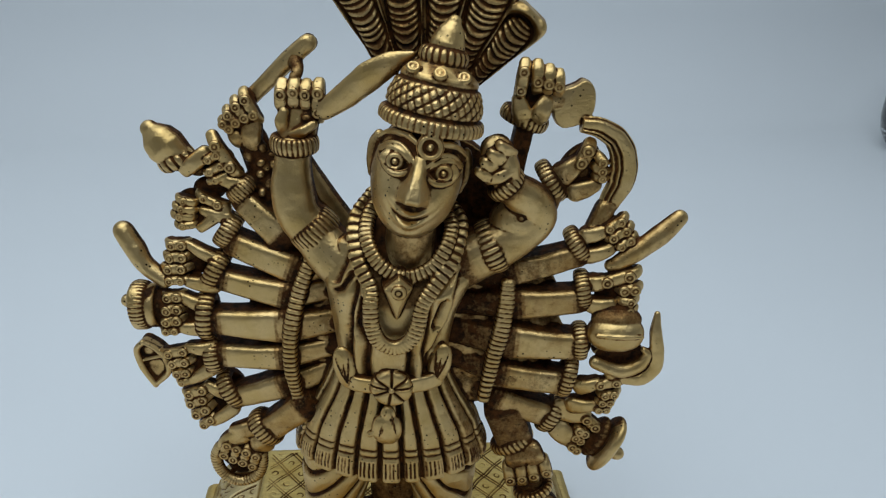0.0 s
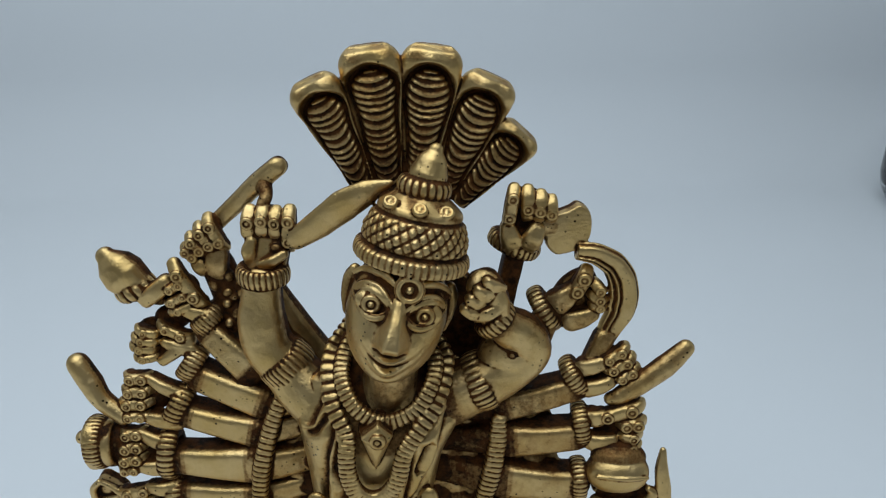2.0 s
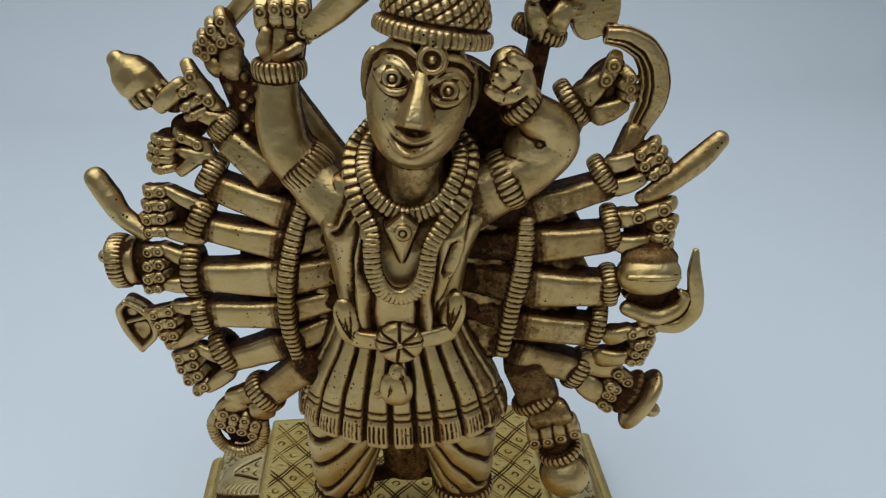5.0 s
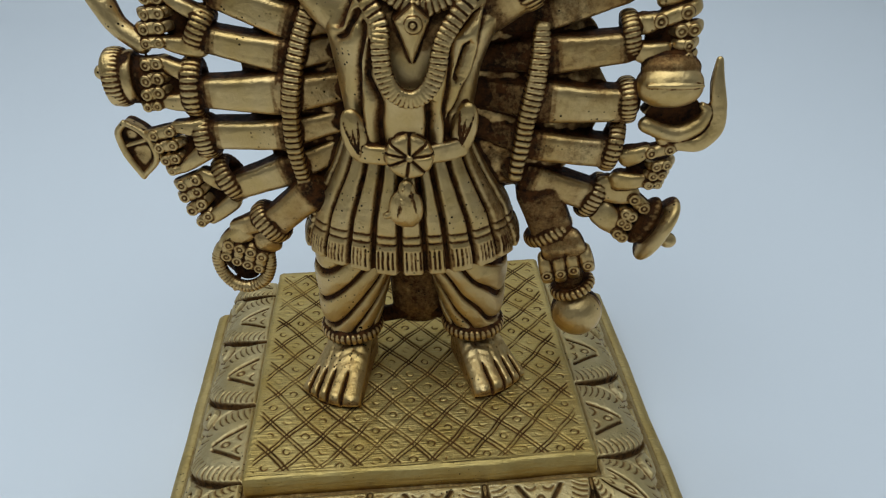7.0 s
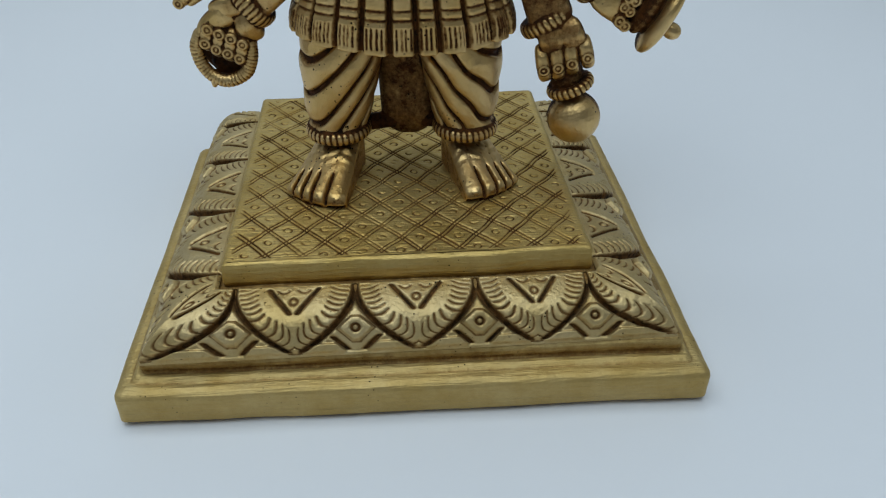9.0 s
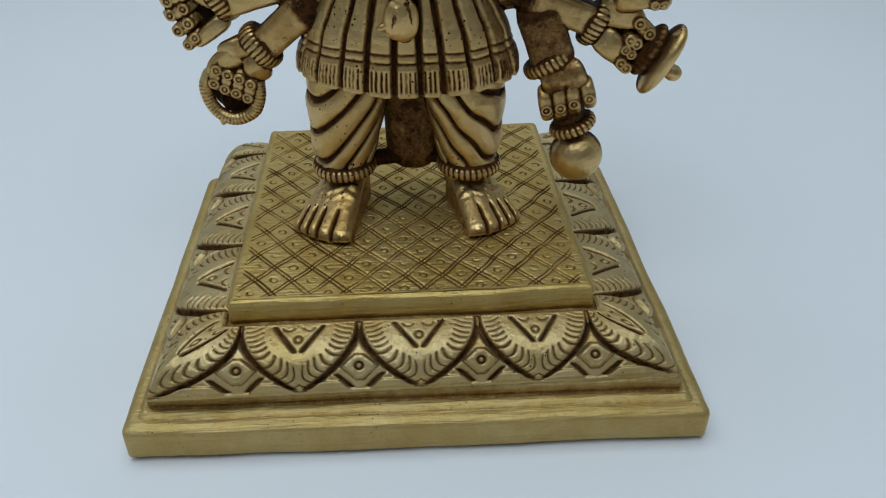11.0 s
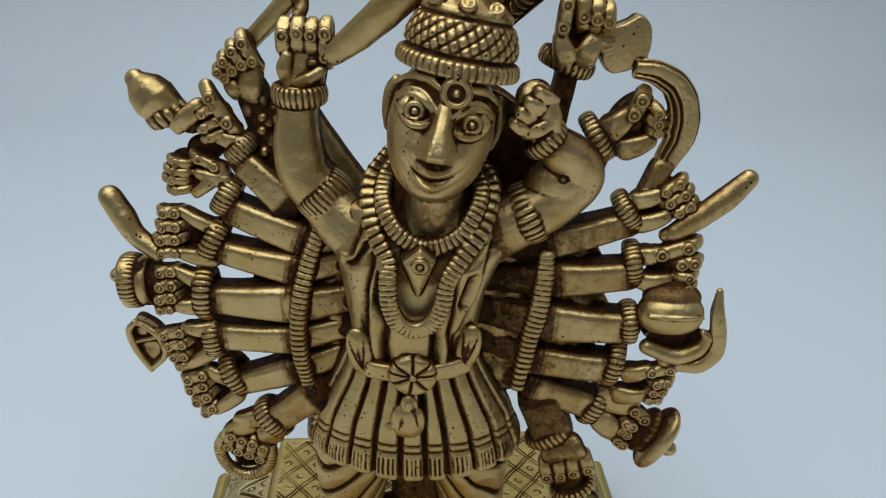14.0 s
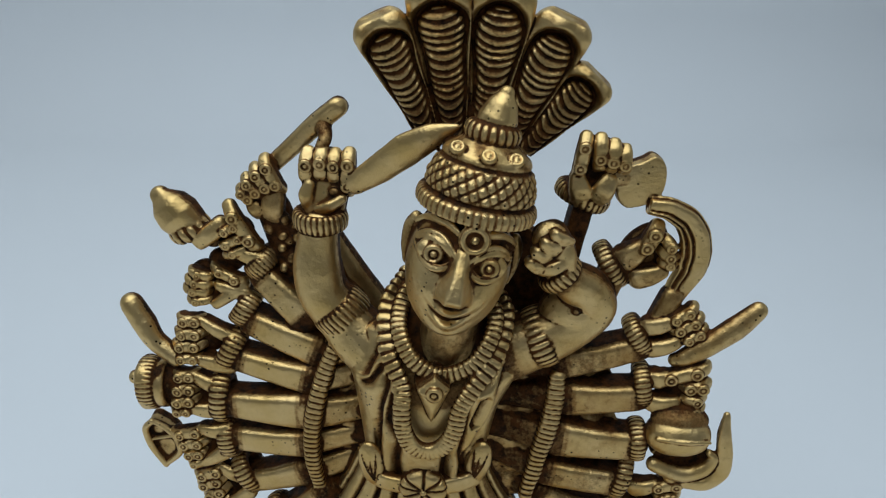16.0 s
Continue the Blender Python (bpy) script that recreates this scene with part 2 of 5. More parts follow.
        nrm /= np.linalg.norm(nrm, axis=1)[:, None] + 1e-9
        bi = np.cross(tan, nrm)
        th = np.linspace(0, 2 * np.pi, n, endpoint=False)
        ct, st = np.cos(th), np.sin(th)
        pw = 2 / square
        x, y = np.sign(st) * np.abs(st) ** pw, np.sign(ct) * np.abs(ct) ** pw
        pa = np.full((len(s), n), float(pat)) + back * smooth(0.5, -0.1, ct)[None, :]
        if ends:
            pa = np.maximum(pa, (ends * np.maximum(bell(s, 0.11), bell(1 - s, 0.11)))[:, None])
        if ribs:
            w = 1 - 2 * bell(np.mod(ribs * s, 1.0) - 0.5, 0.17)
            a, b = a + rib * w, b + rib * w
            pa = np.maximum(pa, smooth(0.6, -0.4, w)[:, None])
        P = c[:, None] + bi[:, None] * (a[:, None] * x)[..., None] + nrm[:, None] * (b[:, None] * y)[..., None]
        self.grid(P, pa, wrap=True, close=True)

    def ball(self, c, r, axis=(0, 0, 1), n=20, m=12, pat=0.0, back=0.9, square=2.0):
        """An ellipsoid with radii r = (across, depth, along axis)."""
        ax = norm(axis)
        nr = norm(FRONT - ax * (FRONT @ ax))
        bi = np.cross(ax, nr)
        la, th = np.linspace(0.02, np.pi - 0.02, m)[:, None], np.linspace(0, 2 * np.pi, n, endpoint=False)[None]
        X, Y, Z = np.sin(la) * np.sin(th), np.sin(la) * np.cos(th), -np.cos(la) + 0 * th
        X, Y, Z = (np.sign(q) * np.abs(q) ** (2 / square) for q in (X, Y, Z))
        P = np.asarray(c, float) + bi * (r[0] * X)[..., None] + nr * (r[1] * Y)[..., None] + ax * (r[2] * Z)[..., None]
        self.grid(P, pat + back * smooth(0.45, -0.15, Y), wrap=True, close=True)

    def rope_ring(self, c, axis, ra, rb, r, ribs=26, rib=0.2, n=240, m=14, wide=1.0, dark=0.9):
        """A ribbed ring round an axis: bracelets, anklets, collars."""
        ax = norm(axis)
        nr = norm(FRONT - ax * (FRONT @ ax))
        bi = np.cross(ax, nr)
        th, ph = np.linspace(0, 2 * np.pi, n, endpoint=False)[:, None], np.linspace(0, 2 * np.pi, m, endpoint=False)[None]
        w = 1 - 2 * bell(np.mod((ribs * th + 0.66 * np.sin(ph)) / (2 * np.pi), 1.0) - 0.5, 0.19)
        rr = r + rib * w * (0.3 + 0.7 * np.maximum(np.cos(ph), 0))
        R = np.sign(np.cos(ph)) * np.abs(np.cos(ph)) ** 0.6 * rr
        P = np.asarray(c, float) + bi * ((ra + R) * np.sin(th))[..., None] + nr * ((rb + R) * np.cos(th))[..., None] + ax * (wide * np.sin(ph) * rr)[..., None]
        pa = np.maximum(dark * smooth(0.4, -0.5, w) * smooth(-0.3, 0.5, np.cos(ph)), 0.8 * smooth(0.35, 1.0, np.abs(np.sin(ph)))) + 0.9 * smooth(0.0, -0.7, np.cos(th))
        P2, pa2 = np.concatenate([P, P[:1]]), np.concatenate([pa, pa[:1]])
        self.grid(P2, pa2, wrap=True)

    def stud(self, c, r, dot=True, face=FRONT, dark=0.6):
        """A punched circle: a raised ring on a dark ground, with a bead in it."""
        ax = norm(face)
        u = norm(np.cross(ax, (0.2, 0.1, 1)))
        v = np.cross(ax, u)
        th, ph = np.linspace(0, 2 * np.pi, 19)[:, None], np.linspace(0, 2 * np.pi, 8, endpoint=False)[None]
        q = max(r * 0.3, 0.34)
        P = np.asarray(c, float) + u * ((r + q * np.cos(ph)) * np.cos(th))[..., None] + v * ((r + q * np.cos(ph)) * np.sin(th))[..., None] + ax * (q * 1.35 * np.sin(ph))[..., None]
        self.grid(P, np.broadcast_to(0.05 + 0.6 * smooth(0.35, 0.95, np.abs(np.cos(ph))), (19, 8)), wrap=True)
        rr, tt = np.linspace(0, 1, 5)[:, None], np.linspace(0, 2 * np.pi, 16, endpoint=False)[None]
        wide = r + q * 1.35
        disc = np.asarray(c, float) + u * (wide * rr * np.cos(tt))[..., None] + v * (wide * rr * np.sin(tt))[..., None] + ax * (0.22 * np.sqrt(1 - 0.98 * rr**2) + 0 * tt)[..., None]
        base = np.asarray(c, float) - ax * 0.6 + u * (wide * rr[::-1] * np.cos(tt))[..., None] + v * (wide * rr[::-1] * np.sin(tt))[..., None]
        self.grid(np.concatenate([disc, base]), dark, wrap=True)
        self.ball(np.asarray(c, float) + ax * 0.1, (r * 0.36, r * 0.5, r * 0.36) if dot else (r * 0.3, r * 0.42, r * 0.3), n=8, m=6, back=0.0)

    def slab(self, outline, y0, y1, pat=0.0, edge=0.0, bulge=0.0):
        """A flat plate with the outline (x, z) given, its front at y0 and its back at y1, the front face crowned by bulge."""
        o = np.asarray(outline, float)
        c = o.mean(0)
        rings, pp = [], []
        for k, y, p in ((0.0, y1, 0.9), (0.97, y1, 0.9), (1.0, (y0 + y1) / 2, 0.6), (0.97, y0, edge), (0.88, y0 - bulge * 0.3, pat), (0.5, y0 - bulge * 0.8, pat), (0.0, y0 - bulge, pat)):
            q = c + (o - c) * k
            rings.append(np.stack([q[:, 0], y - 0.125 * q[:, 0], q[:, 1]], axis=1))
            pp.append(np.full(len(o), p))
        self.grid(np.array(rings), np.array(pp), wrap=True)


def Q(x, z, off=0.0):
    """A place in the fan of arms, whose plane stands a little turned to the plinth and leans back towards its top."""
    lean = np.interp(z, (80, 95, 110, 125, 140, 154, 168, 190, 210), (-2.0, -2.2, -3.0, -3.0, 0.0, 2.7, 5.5, 6.5, 6.5))
    return np.array((x, 3.6 - 0.125 * x + lean + off, z))


statue = Cast()


def rounded(pts):
    """A closed outline with its corners eased."""
    p = np.asarray(pts, float)
    for k in range(3):
        q = np.roll(p, -1, 0)
        p = np.stack([p * 0.75 + q * 0.25, p * 0.25 + q * 0.75], axis=1).reshape(-1, 2)
    return p.mean(0) + 1.07 * (p - p.mean(0))


def hand(bars, palms, hollows, off=-2.4, dark=0.0, deep=2.2):
    """A closed hand: bars are fingers (x, z of root and of knuckle, half width, rings punched on it), palms the planed
    flats between wrist and fingers, hollows black balls that paint in the shade of the pits that they close round."""
    mid = np.mean([((p[0] + p[2]) / 2, (p[1] + p[3]) / 2) for p in bars], axis=0)
    far = max(math.hypot(p[i] - mid[0], p[i + 1] - mid[1]) for p in bars for i in (0, 2))
    statue.ball(Q(mid[0], mid[1], off + 4.0), (far * 0.5, 3.0, far * 0.5), pat=0.9, back=0.2)
    # black balls carry the shade of each pit
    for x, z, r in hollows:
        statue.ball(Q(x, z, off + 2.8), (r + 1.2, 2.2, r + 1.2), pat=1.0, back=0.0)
    for x0, z0, x1, z1, r0, r1 in palms:
        a, b = Q(x0, z0, off + 0.9), Q(x1, z1, off + 0.3)
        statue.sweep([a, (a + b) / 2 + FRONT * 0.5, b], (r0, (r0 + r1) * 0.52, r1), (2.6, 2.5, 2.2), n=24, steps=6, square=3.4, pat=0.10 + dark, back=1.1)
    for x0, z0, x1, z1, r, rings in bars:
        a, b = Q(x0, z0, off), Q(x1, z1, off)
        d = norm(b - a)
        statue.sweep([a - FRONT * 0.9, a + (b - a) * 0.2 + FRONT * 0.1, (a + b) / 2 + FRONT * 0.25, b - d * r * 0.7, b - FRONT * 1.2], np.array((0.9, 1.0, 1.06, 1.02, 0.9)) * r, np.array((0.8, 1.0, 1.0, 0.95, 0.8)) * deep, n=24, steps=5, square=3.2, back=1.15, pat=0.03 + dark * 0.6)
        for f in ((0.22, 0.78), (0.62,), ())[2 - rings]:
            statue.stud(a + (b - a) * f + FRONT * (deep + 0.12), min(0.66 * r, 1.3), dot=False)


def arm(inner, wrist, ra, band, off=0.0, stub=None, ribs=27, rb=None, dark=0.0):
    """A fan arm: planed forearm and ribbed bracelet (two ends of its ridge)."""
    a, b = Q(*inner, off), Q(*wrist, off)
    # right-hand arms are painted darker, partly for the shade on that side
    dark = dark + (0.07 if inner[0] > 0 else 0.02)
    ra = np.array((ra[0] * 1.10, (ra[0] + ra[1]) * 0.52, ra[1] * 1.06))
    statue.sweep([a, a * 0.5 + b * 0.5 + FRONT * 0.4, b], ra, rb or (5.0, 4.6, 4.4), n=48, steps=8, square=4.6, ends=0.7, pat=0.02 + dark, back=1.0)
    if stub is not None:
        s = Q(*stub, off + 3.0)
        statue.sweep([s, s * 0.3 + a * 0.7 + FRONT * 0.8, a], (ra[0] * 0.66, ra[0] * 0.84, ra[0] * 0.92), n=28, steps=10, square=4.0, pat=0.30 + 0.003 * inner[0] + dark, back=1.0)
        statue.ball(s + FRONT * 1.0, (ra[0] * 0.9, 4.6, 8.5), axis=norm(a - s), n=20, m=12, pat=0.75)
    (x0, z0), (x1, z1) = band
    c = Q((x0 + x1) / 2, (z0 + z1) / 2, off)
    ridge = norm(Q(x1, z1) - Q(x0, z0))
    half = 0.5 * math.hypot(x1 - x0, z1 - z0)
    axis = np.cross(ridge, FRONT)
    statue.rope_ring(c, axis, half - 1.6, 4.0, 1.75, ribs=ribs, rib=0.17, wide=1.25 if inner[0] > 0 else 1.5)


# ---- the fan of arms, each with its hand ----
arm((-26.5, 142.6), (-44.4, 149.4), (4.4, 3.7), ((-43.0, 157.5), (-49.5, 148.0)), stub=(-12, 143), dark=0.05)
hand([(-53.6, 164.2, -46.4, 161.0, 1.5, 2), (-55.2, 162.0, -59.7, 162.9, 1.3, 1), (-55.4, 159.7, -60.8, 160.5, 1.3, 1), (-56.1, 157.5, -61.5, 158.1, 1.3, 1), (-55.9, 155.3, -60.6, 155.1, 1.3, 1)],
     [(-46.0, 157.4, -52.5, 159.5, 2.3, 1.5), (-46.5, 159.6, -53.8, 154.2, 2.0, 1.5)],
     [(-52.8, 156.7, 2.2)])
arm((-29.1, 134.3), (-48.4, 138.3), (4.2, 3.3), ((-47.7, 146.3), (-54.7, 134.1)), stub=(-12, 136))
hand([(-58.4, 149.4, -64.0, 149.2, 1.7, 2), (-58.4, 145.7, -65.0, 145.3, 1.7, 2), (-58.8, 142.1, -65.9, 141.7, 1.7, 2), (-59.6, 138.4, -65.5, 138.2, 1.5, 2)],
     [(-50.6, 144.9, -57.6, 149.2, 2.2, 1.4), (-51.5, 136.7, -58.9, 137.7, 2.9, 1.9)],
     [(-57.1, 142.3, 2.8)])
arm((-30.5, 124.6), (-51.7, 124.9), (5.3, 3.9), ((-53.8, 134.1), (-55.3, 117.6)), stub=(-12, 126))
hand([(-61.4, 133.4, -66.6, 132.8, 1.7, 2), (-61.5, 129.6, -67.3, 128.7, 1.8, 2), (-61.9, 126.0, -67.8, 125.1, 1.8, 2), (-63.3, 122.2, -68.1, 121.7, 1.4, 2)],
     [(-54.7, 129.9, -61.1, 133.0, 2.6, 1.7), (-56.3, 122.7, -62.7, 122.9, 2.8, 1.8)],
     [(-60.4, 126.5, 2.7)])
arm((-31.5, 113.2), (-51.2, 112.8), (4.1, 3.8), ((-54.4, 118.0), (-53.0, 105.4)), stub=(-12, 117))
hand([(-60.9, 115.1, -69.2, 113.1, 1.7, 2), (-61.1, 111.0, -68.2, 109.6, 1.7, 2), (-61.8, 106.7, -66.9, 105.7, 1.7, 2), (-62.5, 102.8, -66.1, 102.4, 1.4, 1)],
     [(-54.8, 115.3, -60.9, 115.6, 2.7, 1.6), (-55.0, 107.6, -62.0, 102.9, 2.7, 1.6)],
     [(-59.4, 107.6, 2.8)])
arm((-32.0, 102.0), (-48.0, 96.0), (4.1, 3.4), ((-52.8, 104.5), (-46.0, 92.0)), stub=(-13, 109))
hand([(-57.0, 100.4, -64.8, 97.1, 1.9, 2), (-57.6, 96.4, -64.5, 93.2, 1.9, 2), (-57.3, 92.5, -62.9, 88.7, 1.9, 2), (-56.4, 88.5, -60.7, 84.6, 1.7, 2)],
     [(-52.0, 97.9, -56.5, 101.0, 2.6, 1.7), (-50.1, 91.2, -56.8, 86.2, 2.6, 1.9)],
     [(-55.4, 92.2, 2.7)])
arm((-26.4, 96.2), (-37.8, 86.2), (4.4, 4.2), ((-43.6, 90.9), (-35.3, 80.0)), off=-3.5, dark=0.2)
hand([(-52.0, 80.6, -54.4, 73.4, 1.9, 2), (-49.0, 79.4, -51.5, 71.6, 1.9, 2), (-45.8, 78.2, -48.4, 70.4, 1.9, 2), (-42.8, 76.4, -45.4, 69.0, 1.8, 2)],
     [(-42.8, 86.1, -49.5, 84.2, 3.3, 2.4), (-41.0, 78.0, -42.6, 81.6, 3.7, 2.7)],
     [(-49.9, 68.0, 3.2)], off=-4.6, dark=0.12)
arm((-29.5, 152.6), (-40.6, 162.7), (4.6, 3.4), ((-37.5, 168.9), (-44.7, 162.3)), off=-0.5, dark=0.12)
hand([(-48.2, 182.1, -41.7, 171.1, 1.9, 2), (-45.6, 177.6, -50.3, 174.9, 1.3, 2), (-44.6, 174.4, -50.4, 171.2, 1.3, 2), (-44.3, 171.0, -49.7, 168.6, 1.2, 1)],
     [(-41.0, 167.7, -46.6, 169.8, 2.2, 1.8), (-50.8, 176.4, -56.5, 171.8, 2.5, 2.2)],
     [(-48.1, 166.8, 2.0)], off=-3.6)
arm((38.2, 144.2), (57.3, 149.8), (3.9, 3.4), ((53.8, 157.1), (60.5, 147.7)), stub=(20, 141), dark=0.2)
hand([(64.2, 158.2, 69.6, 161.7, 1.5, 2), (65.2, 155.4, 71.3, 159.0, 1.6, 2), (67.8, 153.1, 72.5, 156.2, 1.5, 2)],
     [(59.1, 155.8, 63.9, 157.7, 2.6, 2.0), (60.2, 149.9, 65.8, 152.3, 2.6, 1.9)],
     [(63.2, 151.5, 2.0)])
arm((40.2, 134.4), (58.1, 136.0), (4.6, 3.8), ((58.3, 144.7), (60.2, 132.7)), stub=(20, 133), dark=0.16)
hand([(63.1, 142.1, 74.4, 145.7, 2.0, 2), (69.5, 140.5, 75.0, 141.0, 1.9, 2), (70.2, 137.0, 74.2, 137.3, 1.6, 1), (70.4, 134.3, 74.1, 134.6, 1.3, 1)],
     [(61.7, 141.7, 64.5, 142.6, 2.7, 2.2), (62.2, 134.8, 67.3, 135.8, 2.7, 1.9)],
     [(67.0, 137.9, 2.9)])
arm((38.5, 122.2), (58.6, 121.3), (5.1, 4.2), ((58.9, 128.1), (59.8, 116.0)), stub=(20, 124), dark=0.08)
arm((36.3, 110.1), (54.9, 107.6), (4.0, 3.9), ((58.0, 116.2), (55.1, 101.9)), stub=(19, 115), dark=0.14)
hand([(64.6, 108.2, 72.8, 110.0, 1.7, 2), (67.2, 104.3, 72.0, 105.3, 1.5, 2), (66.8, 101.5, 71.0, 101.9, 1.5, 2), (66.1, 98.5, 70.2, 98.9, 1.4, 2)],
     [(60.9, 106.5, 65.3, 108.7, 2.9, 1.8), (59.5, 99.1, 65.1, 99.5, 2.9, 2.1)],
     [(64.9, 102.4, 2.2)])
arm((35.7, 99.2), (52.3, 92.5), (3.9, 4.0), ((56.5, 98.2), (50.0, 85.8)), stub=(19, 106), off=2.0, dark=0.16)
hand([(63.2, 94.3, 68.3, 89.3, 1.9, 2), (61.8, 88.9, 65.0, 87.2, 1.9, 2), (60.9, 86.2, 63.8, 84.1, 1.7, 2), (60.1, 82.4, 62.8, 80.1, 1.9, 2)],
     [(57.1, 95.6, 63.3, 93.9, 4.1, 2.8), (56.3, 87.5, 60.3, 83.8, 4.1, 3.2)],
     [(61.4, 89.6, 2.8)], off=-1.0)
arm((38.1, 94.0), (42.2, 82.0), (6.0, 5.9), ((35.0, 76.5), (47.9, 84.4)), off=1.4, dark=0.4)
hand([(39.8, 72.8, 41.6, 64.9, 1.9, 1), (44.0, 73.8, 45.4, 65.5, 1.9, 1), (47.8, 74.9, 49.2, 66.9, 1.9, 1), (51.7, 75.9, 53.4, 69.2, 1.9, 1)],
     [(42.4, 77.7, 43.1, 74.6, 3.8, 3.6), (47.4, 79.0, 49.3, 75.7, 3.6, 3.2)],
     [], off=-2.6, dark=0.28)
arm((37.1, 170.9), (39.9, 186.1), (2.6, 2.5), ((33.4, 191.6), (46.4, 186.6)), dark=0.7)
hand([(38.2, 205.3, 37.2, 196.3, 1.7, 2), (41.6, 205.0, 41.8, 198.3, 1.7, 1), (44.8, 203.8, 44.7, 198.1, 1.7, 1), (47.4, 202.6, 47.6, 197.8, 1.6, 1)],
     [(38.5, 191.3, 37.2, 195.3, 3.1, 2.0), (43.0, 191.4, 44.3, 194.8, 3.1, 2.3)],
     [(40.8, 195.8, 1.8)], off=-5.0)
arm((46.5, 162.5), (49.3, 169.1), (3.2, 2.9), ((44.9, 176.3), (52.1, 165.2)), dark=0.4)
hand([(55.4, 176.4, 58.2, 182.6, 2.1, 2), (60.8, 179.4, 62.5, 177.4, 1.5, 1), (60.1, 176.6, 63.1, 174.9, 1.5, 1), (60.7, 173.8, 63.0, 173.1, 1.3, 1)],
     [(51.4, 173.6, 55.0, 177.3, 3.6, 2.4), (55.4, 168.6, 60.4, 170.9, 3.1, 2.1)],
     [(57.3, 175.9, 1.4)], dark=0.16)
hand([(-34.6, 186.7, -38.2, 194.3, 1.6, 2), (-37.1, 186.3, -41.0, 191.8, 1.6, 2), (-39.7, 185.2, -43.4, 189.0, 1.6, 2), (-42.0, 183.7, -44.9, 186.1, 1.5, 2)],
     [(-37.1, 179.9, -36.5, 184.9, 2.9, 2.9), (-40.6, 180.5, -41.8, 182.6, 2.2, 1.9)],
     [(-38.4, 184.2, 1.8)], off=-2.0, dark=0.2)

# ribbed bands that tie the arms together on both sides
statue.sweep([Q(-21.7, 146.7, -5), Q(-24.9, 138.5, -5.6), Q(-27.4, 129.3, -6.2), Q(-28.9, 120.3, -6.2), Q(-29, 110.3, -5.8), Q(-28, 100.7, -5)], (1.8, 2.1, 2.2, 2.1, 2.0, 1.6), (2.2, 2.4, 2.4, 2.4, 2.2, 1.8), n=20, steps=80, ribs=29, rib=0.27, square=3.8)
statue.sweep([Q(36.6, 141.2, -3), Q(36.1, 134.6, -3.4), Q(35, 127.7, -3.6), Q(33.3, 120.2, -3.6), Q(32, 111.8, -3.4), Q(30.7, 101.1, -3)], (2.0, 2.3, 2.4, 2.3, 2.1, 1.7), (2.4, 2.6, 2.6, 2.4, 2.2, 1.8), n=20, steps=80, ribs=25, rib=0.27, square=3.8, pat=0.1)

# dark web behind the fan, and a plate behind the head
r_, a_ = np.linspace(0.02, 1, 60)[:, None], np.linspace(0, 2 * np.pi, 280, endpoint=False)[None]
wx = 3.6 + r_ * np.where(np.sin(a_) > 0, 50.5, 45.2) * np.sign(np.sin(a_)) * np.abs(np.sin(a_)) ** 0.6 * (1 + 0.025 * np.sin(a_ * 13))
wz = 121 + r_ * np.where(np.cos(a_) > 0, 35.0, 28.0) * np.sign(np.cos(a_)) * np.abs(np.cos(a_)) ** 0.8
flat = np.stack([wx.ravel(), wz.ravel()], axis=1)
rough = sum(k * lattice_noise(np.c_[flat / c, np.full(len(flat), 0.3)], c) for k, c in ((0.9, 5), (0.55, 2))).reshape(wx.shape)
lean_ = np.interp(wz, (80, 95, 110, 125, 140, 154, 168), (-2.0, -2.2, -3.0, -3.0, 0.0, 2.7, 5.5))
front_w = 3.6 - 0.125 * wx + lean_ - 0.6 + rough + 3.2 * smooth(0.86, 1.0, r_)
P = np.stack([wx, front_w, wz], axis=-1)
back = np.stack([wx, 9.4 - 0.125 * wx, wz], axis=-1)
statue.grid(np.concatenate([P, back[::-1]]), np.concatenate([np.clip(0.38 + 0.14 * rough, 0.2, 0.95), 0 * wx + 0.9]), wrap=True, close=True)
# this plate is painted near black for the shade in the cavity beside the head
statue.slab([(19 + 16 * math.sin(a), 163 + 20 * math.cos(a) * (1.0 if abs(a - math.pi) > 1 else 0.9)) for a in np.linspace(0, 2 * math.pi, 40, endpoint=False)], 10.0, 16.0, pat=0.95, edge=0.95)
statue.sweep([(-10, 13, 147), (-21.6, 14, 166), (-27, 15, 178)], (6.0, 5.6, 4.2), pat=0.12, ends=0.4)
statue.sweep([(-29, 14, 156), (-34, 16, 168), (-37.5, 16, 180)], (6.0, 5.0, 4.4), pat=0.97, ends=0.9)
rng = np.random.RandomState(5)
for k in range(26):
    f = rng.uniform(0, 1)
    statue.ball((-29.0 - 7.5 * f + rng.uniform(-3.4, 3.6), 10.6 + 2.4 * f + rng.uniform(-1, 1), 158 + 21 * f), rng.uniform(1.2, 2.6, 3), axis=rng.uniform(-1, 1, 3), n=12, m=8, pat=rng.uniform(0.45, 1.0))
statue.ball(Q(-51.0, 165.0, 0.6), (5.0, 3.0, 3.6), pat=0.85)

# ---- things in the hands ----
# club, drum, bell and noose
statue.sweep([Q(-77.6, 152.2, -2), Q(-74.7, 147, -2), Q(-72, 142.2, -2), Q(-66.5, 137.6, -2)], (3.1, 3.3, 2.9, 2.7), n=22, steps=10, pat=0.02)
statue.ball(Q(-75.2, 128.9, -1), (7.6, 6.0, 2.6), axis=(1, -0.12, 0.03), n=30, m=16, square=3.0, pat=0.05)
statue.rope_ring(Q(-74.4, 128.9, -1), (1, -0.12, 0.03), 6.6, 5.2, 1.3, ribs=34, wide=1.9, rib=0.26)
statue.rope_ring(Q(-70.6, 128.9, -1), (1, -0.12, 0.03), 6.0, 4.8, 1.2, ribs=3, wide=1.3, rib=0.05)
